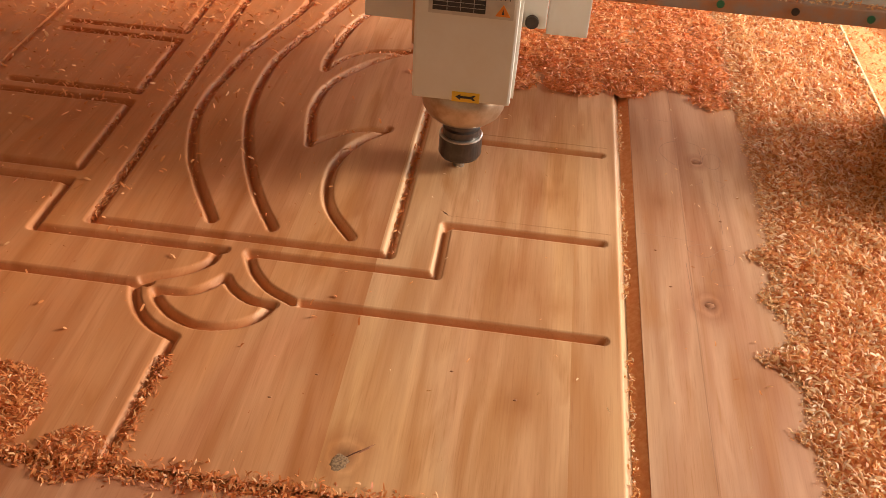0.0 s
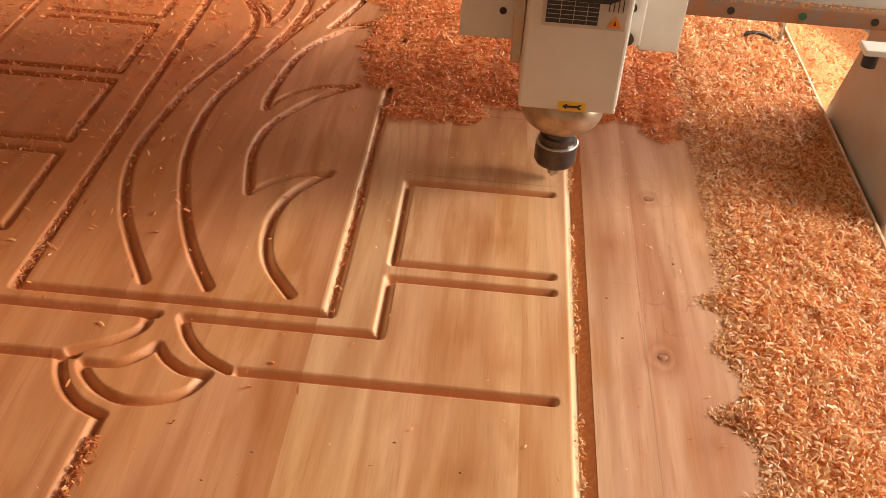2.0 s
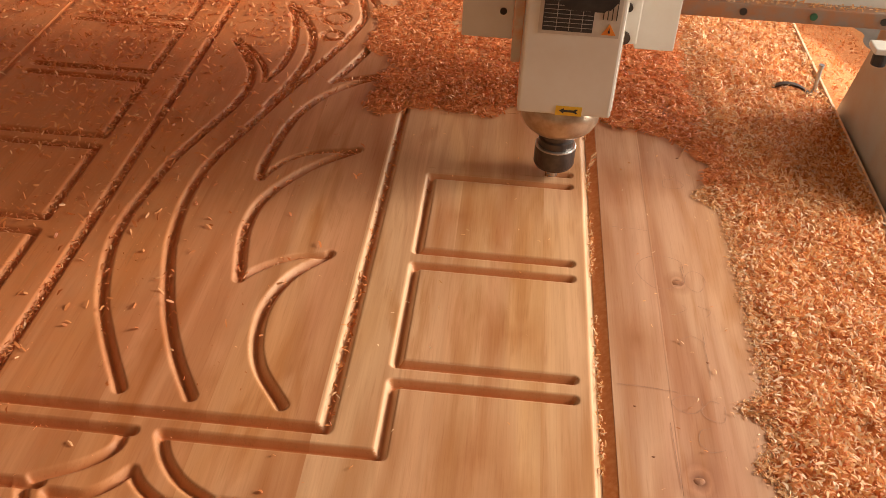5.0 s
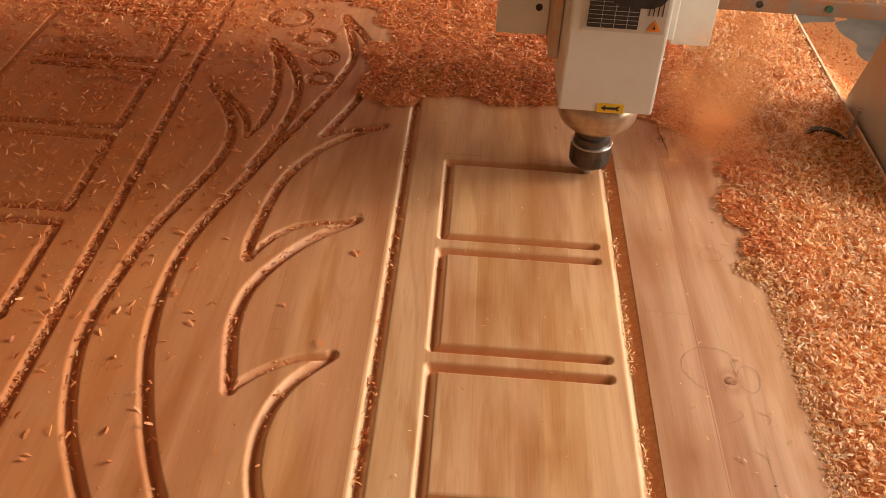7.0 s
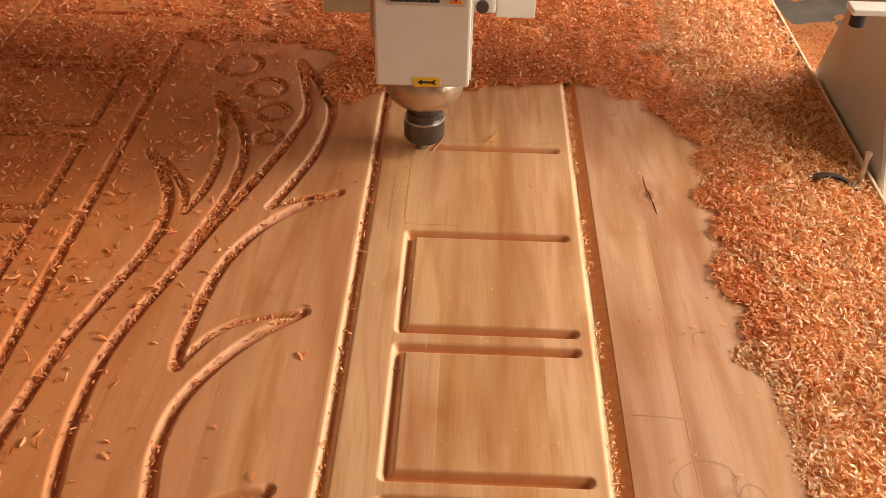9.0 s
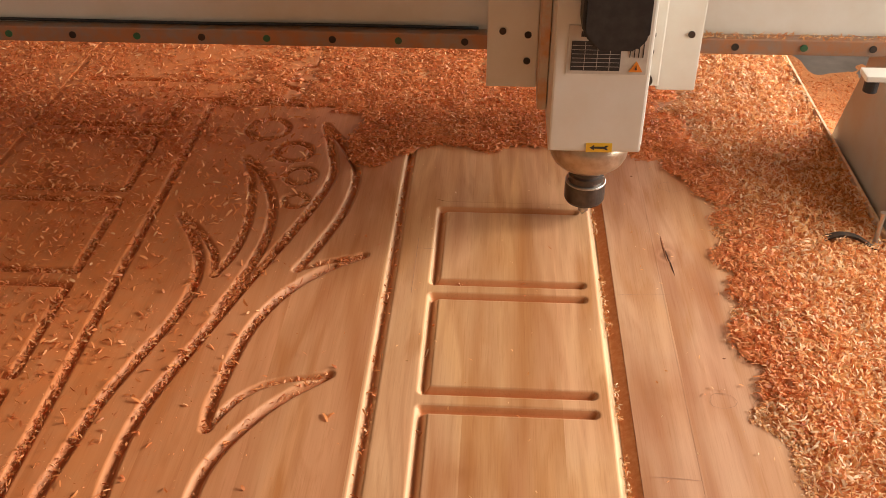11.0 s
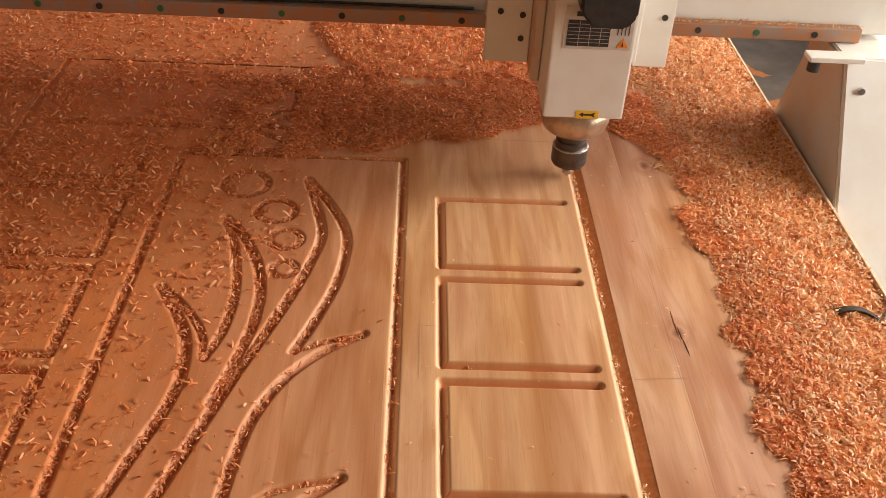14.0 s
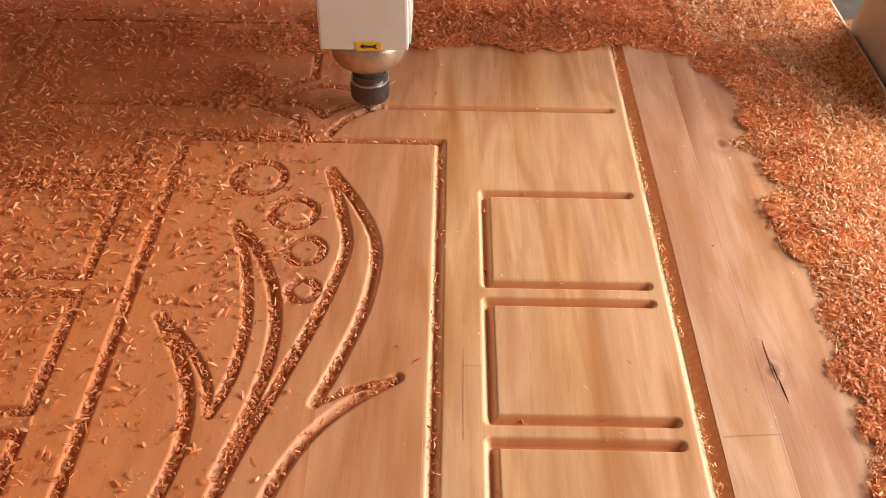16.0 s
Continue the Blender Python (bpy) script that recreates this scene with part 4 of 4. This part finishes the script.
def build_gantry():
    g = tagged(new("router_gantry"), "cream painted machine gantry with a dusty guide rail", "machine gantry")
    part("beam", box(-2.1, 0.56, RAIL_Y + 0.016, RAIL_Y + 0.30, RAIL_Z - 0.004, RAIL_Z + 0.26, 0.004), WHITE, g)
    rail = part("guide_rail", box(-2.05, 0.50, RAIL_Y - 0.006, RAIL_Y + 0.016, RAIL_Z - 0.010, RAIL_Z + 0.014, 0.002), RAILM, g, "dusty brown steel guide rail")
    part("top_rail", box(-2.05, 0.50, RAIL_Y - 0.006, RAIL_Y + 0.016, RAIL_Z + 0.20, RAIL_Z + 0.224, 0.002), RAILM, g)
    for k in range(-20, 5):
        part("rail_plug", disc_y(k * 0.1 + 0.02, RAIL_Y - 0.006, RAIL_Z + 0.002, 0.0055), GREEN if k % 2 else HOLE, rail)
    rng = np.random.default_rng(17)
    n = 420
    xr = np.concatenate([rng.uniform(0.12, 0.50, n - 120), 0.168 + rng.normal(0, 0.016, 120)])
    V, F = chips_at(np.column_stack([xr, RAIL_Y + rng.uniform(-0.005, 0.012, n), RAIL_Z + 0.0145 + rng.uniform(0, 0.003, n)]), rng, 0.7)
    tagged(link_mesh("chip_litter", quads("chip_litter", V, F, CHIPS), g, "wood chips lying along the rail"), kind="stuff")
    # black cable that also fills in the dark shadow gap above the rail
    cable = bmesh.new()
    path = spline([(-2.0, 0.236), (-1.3, 0.2335), (-0.9, 0.2352), (-0.6, 0.2335), (-0.40, 0.2345), (-0.16, 0.2335)], 0.03)
    rings = [[cable.verts.new((x, RAIL_Y + 0.010 + 0.0026 * math.cos(a), z + 0.0026 * math.sin(a))) for a in np.linspace(0, 2 * math.pi, 8, endpoint=False)] for x, z in path]
    for a, b in zip(rings, rings[1:]):
        for i in range(8):
            cable.faces.new((a[i], a[(i + 1) % 8], b[(i + 1) % 8], b[i]))
    cable.faces.new(rings[0][::-1])
    cable.faces.new(rings[-1])
    part("cable", cable, RUBBER, g, "thin black cable along the beam, doubling as its shadow gap", True)
    bm = prism([(0.075, 0.204), (0.225, 0.204), (0.235, 0.145), (0.31, -0.034), (0.37, -0.18), (0.37, -0.42), (-0.30, -0.42), (-0.095, -0.075)], 0.0, 0.17, 0.003)
    bm.transform(Matrix(((0, 1, 0, 0.458), (1, 0, 0, 0), (0, 0, 1, 0), (0, 0, 0, 1))))
    bmesh.ops.reverse_faces(bm, faces=bm.faces)
    foot = part("side_leg", bm, WHITE, g, "cream painted sloping side leg")
    # darker skin that paints shade onto the face turned from the light
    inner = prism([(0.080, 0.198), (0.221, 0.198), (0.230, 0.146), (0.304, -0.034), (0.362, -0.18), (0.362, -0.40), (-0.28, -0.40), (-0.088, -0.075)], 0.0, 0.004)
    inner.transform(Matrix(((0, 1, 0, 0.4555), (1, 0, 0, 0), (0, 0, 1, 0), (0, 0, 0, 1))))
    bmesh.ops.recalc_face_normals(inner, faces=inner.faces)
    part("inner_face", inner, LEG_SHADE, foot, "inner face of the leg, coloured grey-brown as in shade")
    part("bracket", box(0.388, 0.480, 0.050, 0.082, 0.2045, 0.2135, 0.002), WHITE, g)
    part("stop_screw", turned([(0.010, 0.184), (0.010, 0.2050)], 18, (0.403, 0.066)), RUBBER, g)
    for y, z in ((0.045, 0.16),):
        part("bolt", disc_y(0.485, y - 0.001, z, 0.006, 0.006), STEEL, foot)
    for y, z in ((0.16, 0.20), (0.10, -0.10), (0.22, -0.10)):
        b = disc_y(0, 0, 0, 0.007, 0.006)
        b.transform(pose(0.457, y, z, 0, 0, 90))
        part("bolt", b, STEEL, foot)
    return g


def build_carriage():
    c = tagged(new("spindle_carriage"), "cream painted carriage plates that hold the spindle", "machine carriage")
    plate = part("back_plate", box(-0.150, -0.077, 0.078, 0.094, 0.173, 0.62, 0.002), WHITE, c)
    other = part("back_plate", box(0.098, 0.154, 0.078, 0.094, 0.173, 0.62, 0.002), WHITE, c)
    part("rear_plate", box(-0.150, 0.154, 0.095, 0.112, 0.240, 0.62, 0.002), WHITE, c)
    part("guide_block", box(-0.0765, -0.0635, 0.020, 0.090, 0.166, 0.60, 0.002), DUSTY, c, "chip-dusted slide block")
    part("guide_block", box(0.064, 0.097, 0.055, 0.090, 0.190, 0.60, 0.002), WHITE, c)
    for x, z in ((-0.128, 0.26), (-0.128, 0.36), (-0.092, 0.215), (-0.092, 0.255), (-0.092, 0.34)):
        part("bolt_hole", disc_y(x, 0.0775, z, 0.005), HOLE, plate)
    for x, z in ((0.138, 0.26), (0.138, 0.36)):
        part("bolt_hole", disc_y(x, 0.0775, z, 0.005), HOLE, other)
    for z in (0.20, 0.245, 0.27):
        part("drag_bolt", disc_y(0.078, 0.0535, z, 0.006 if z > 0.2 else 0.009, 0.008), HOLE, c)
    return c


def build_spindle():
    s = tagged(new("router_spindle"), "cream square spindle motor with black collet nut and cutter", "spindle motor")
    h, f = 0.0625, -0.065
    body = part("housing", box(-h, h, f, 0.062, 0.136, 0.56, 0.0035), WHITE, s, "cream enamelled square housing")
    for k in range(5):
        part("fin", box(h - 0.001, h + 0.003, f + 0.016 + k * 0.022, f + 0.026 + k * 0.022, 0.14, 0.55), WHITE, body)
    part("nose", turned([(0.024, 0.0795), (0.033, 0.080), (0.043, 0.0840), (0.0505, 0.0910), (0.0550, 0.1005), (0.0568, 0.1110), (0.0570, 0.1365)], 48), BRASSY, s, "dusty turned metal nose", True)
    part("shaft", turned([(0.0255, 0.050), (0.0255, 0.0635), (0.0220, 0.0655), (0.0220, 0.081)], 32), NUT, s)
    nut = part("collet_nut", turned([(0.023, 0.018), (0.0275, 0.0195), (0.0297, 0.024), (0.0297, 0.0505), (0.0285, 0.0525), (0.0265, 0.0525)], 40), NUT, s, "dark steel collet nut")
    part("bright_ring", turned([(0.0272, 0.0520), (0.0298, 0.0510), (0.0298, 0.0522), (0.0285, 0.0532), (0.0272, 0.0532)], 40), STEEL, nut)
    part("cutter", turned([(0.0006, -0.008), (0.0078, 0.0), (0.0078, 0.006), (0.004, 0.010), (0.004, 0.022)], 20), STEEL, s, "bright V-shaped cutter")
    # labels on the near face
    tag = part("arrow_sticker", box(-0.011, 0.024, f - 0.0012, f + 0.001, 0.1365, 0.150), YELLOW, s, "yellow sticker with a black arrow")
    part("arrow", prism([(-0.006, 0.1435), (0.0, 0.1475), (0.0, 0.1450), (0.013, 0.1450), (0.016, 0.1468), (0.019, 0.1468), (0.016, 0.1435), (0.019, 0.1402), (0.016, 0.1402), (0.013, 0.1420), (0.0, 0.1420), (0.0, 0.1395)], f - 0.002, f - 0.001), INK, tag)
    plate = part("rating_plate", box(-0.046, 0.056, f - 0.0012, f + 0.001, 0.252, 0.318), SILVER, s, "silver rating plate with a black table")
    part("table", box(-0.041, 0.022, f - 0.0022, f - 0.001, 0.257, 0.297), INK, plate)
    for k in range(1, 7):
        part("row_line", box(-0.040, 0.021, f - 0.0028, f - 0.002, 0.257 + k * 0.0057, 0.2574 + k * 0.0057), SILVER, plate)
    for x in (-0.024, -0.008, 0.008):
        part("column_line", box(x, x + 0.0005, f - 0.0028, f - 0.002, 0.258, 0.296), SILVER, plate)
    part("title_bar", box(-0.030, -0.012, f - 0.002, f - 0.001, 0.303, 0.310), INK, plate)
    part("title_bar", box(0.012, 0.026, f - 0.002, f - 0.001, 0.302, 0.304), INK, plate)
    part("warning_triangle", prism([(0.034, 0.256), (0.052, 0.256), (0.043, 0.271)], f - 0.0022, f - 0.001), ORANGE, plate)
    part("warning_mark", prism([(0.0415, 0.259), (0.0445, 0.259), (0.043, 0.266)], f - 0.003, f - 0.002), INK, plate)
    for k, n in enumerate((0.022, 0.030, 0.026, 0.028)):
        part("text_bar", box(0.033 + k * 0.0055, 0.0342 + k * 0.0055, f - 0.002, f - 0.001, 0.276, 0.276 + n), INK, plate)
    plug = part("power_plug", prism([(-0.034, 0.306 + 0.022), (-0.034, 0.385), (-0.02, 0.40), (0.034, 0.40), (0.048, 0.385), (0.048, 0.322), (0.034, 0.304), (-0.014, 0.304)], f - 0.05, f - 0.001, 0.004), RUBBER, s, "black plastic power connector")
    part("cable_gland", turned([(0.012, 0.40), (0.012, 0.45), (0.008, 0.50)], 20, (0.007, f - 0.028)), RUBBER, plug)
    return s


def build_dust():
    rng = np.random.default_rng(33)
    n = 110000
    wisp = rng.normal(0, 1, (46, 3)) * (0.044, 0.062, 0.066)
    p = wisp[rng.integers(0, 46, n)] + rng.normal(0, 1, (n, 3)) * rng.uniform(0.005, 0.030, (n, 1))
    p[:, 2] = np.abs(p[:, 2]) * 1.3
    p[:, 0] += 0.5 * p[:, 1]
    V, F = chips_at(p, rng, 0.16, 1.0)
    me = quads("flying_dust", V, F, DUST)
    return tagged(link_mesh("flying_dust", me), "fine orange wood dust whirled up beside the cutter", "wood dust", kind="stuff")


dust = build_dust()
gantry, carriage, spindle = build_gantry(), build_carriage(), build_spindle()


def motions():
    g_rows, c_rows, s_rows = [], [], []
    for k in range(161):
        t = k / 10
        x, y, lift = tool(t)
        g_rows.append((t, pose(0, y, 0)))
        c_rows.append((t, pose(x, y, 0)))
        s_rows.append((t, pose(x, y, 0.012 * lift)))
    walk(gantry, g_rows)
    walk(carriage, c_rows)
    walk(spindle, s_rows)
    # the dust drifts off towards the heap and sinks between the gusts
    gusts = [(0.0, 0.26, 0.26, -0.42), (3.1, 0.16, 0.16, -0.42), (3.4, 0.125, 0.07, 0.0), (3.7, 0.17, 0.12, 0.005), (4.1, 0.20, 0.20, -0.42), (5.9, 0.12, 0.10, -0.42), (6.2, 0.12, 0.09, 0.0),
             (6.6, 0.16, 0.10, 0.012), (7.0, 0.20, 0.12, 0.012), (7.25, 0.26, 0.16, -0.05), (7.6, 0.28, 0.18, -0.42), (12.8, 0.12, 0.16, -0.42), (13.15, 0.15, 0.08, 0.0), (13.5, 0.22, 0.10, 0.006), (13.9, 0.22, 0.16, -0.42), (16.0, 0.3, 0.24, -0.42)]
    d_rows = []
    for t, dx, dy, z in gusts:
        x, y, lift = tool(t)
        d_rows.append((t, pose(x + dx, y + dy, z)))
    walk(dust, d_rows)
    for ob, rows in clumps:
        walk(ob, rows)
    for ob, x, y, ang, t, side, far in waste:
        a = math.degrees(ang)
        fx, fy = x + far * math.cos(0.9 + side), y + far * math.sin(0.9 + side)
        fx, fy = (max(fx, heap_edge(fy) + 0.05), fy) if fx > -0.05 else (fx, fy)
        rows = [(0.0, pose(x, y, 0, 0, 0, a))]
        if t > 0.15:
            rows.append((t - 0.04, pose(x, y, 0, 0, 0, a)))
        rows += [(t + 0.03, pose(x + (fx - x) * 0.2, y + (fy - y) * 0.2, 0.003, 70, 20, a + 40)), (t + 0.10, pose(fx, fy, -0.014, 60, 10, a + 80))]
        rows = [r for r in rows if r[0] < 16.0]
        rows.append((16.0, rows[-1][1]))
        walk(ob, rows)


motions()
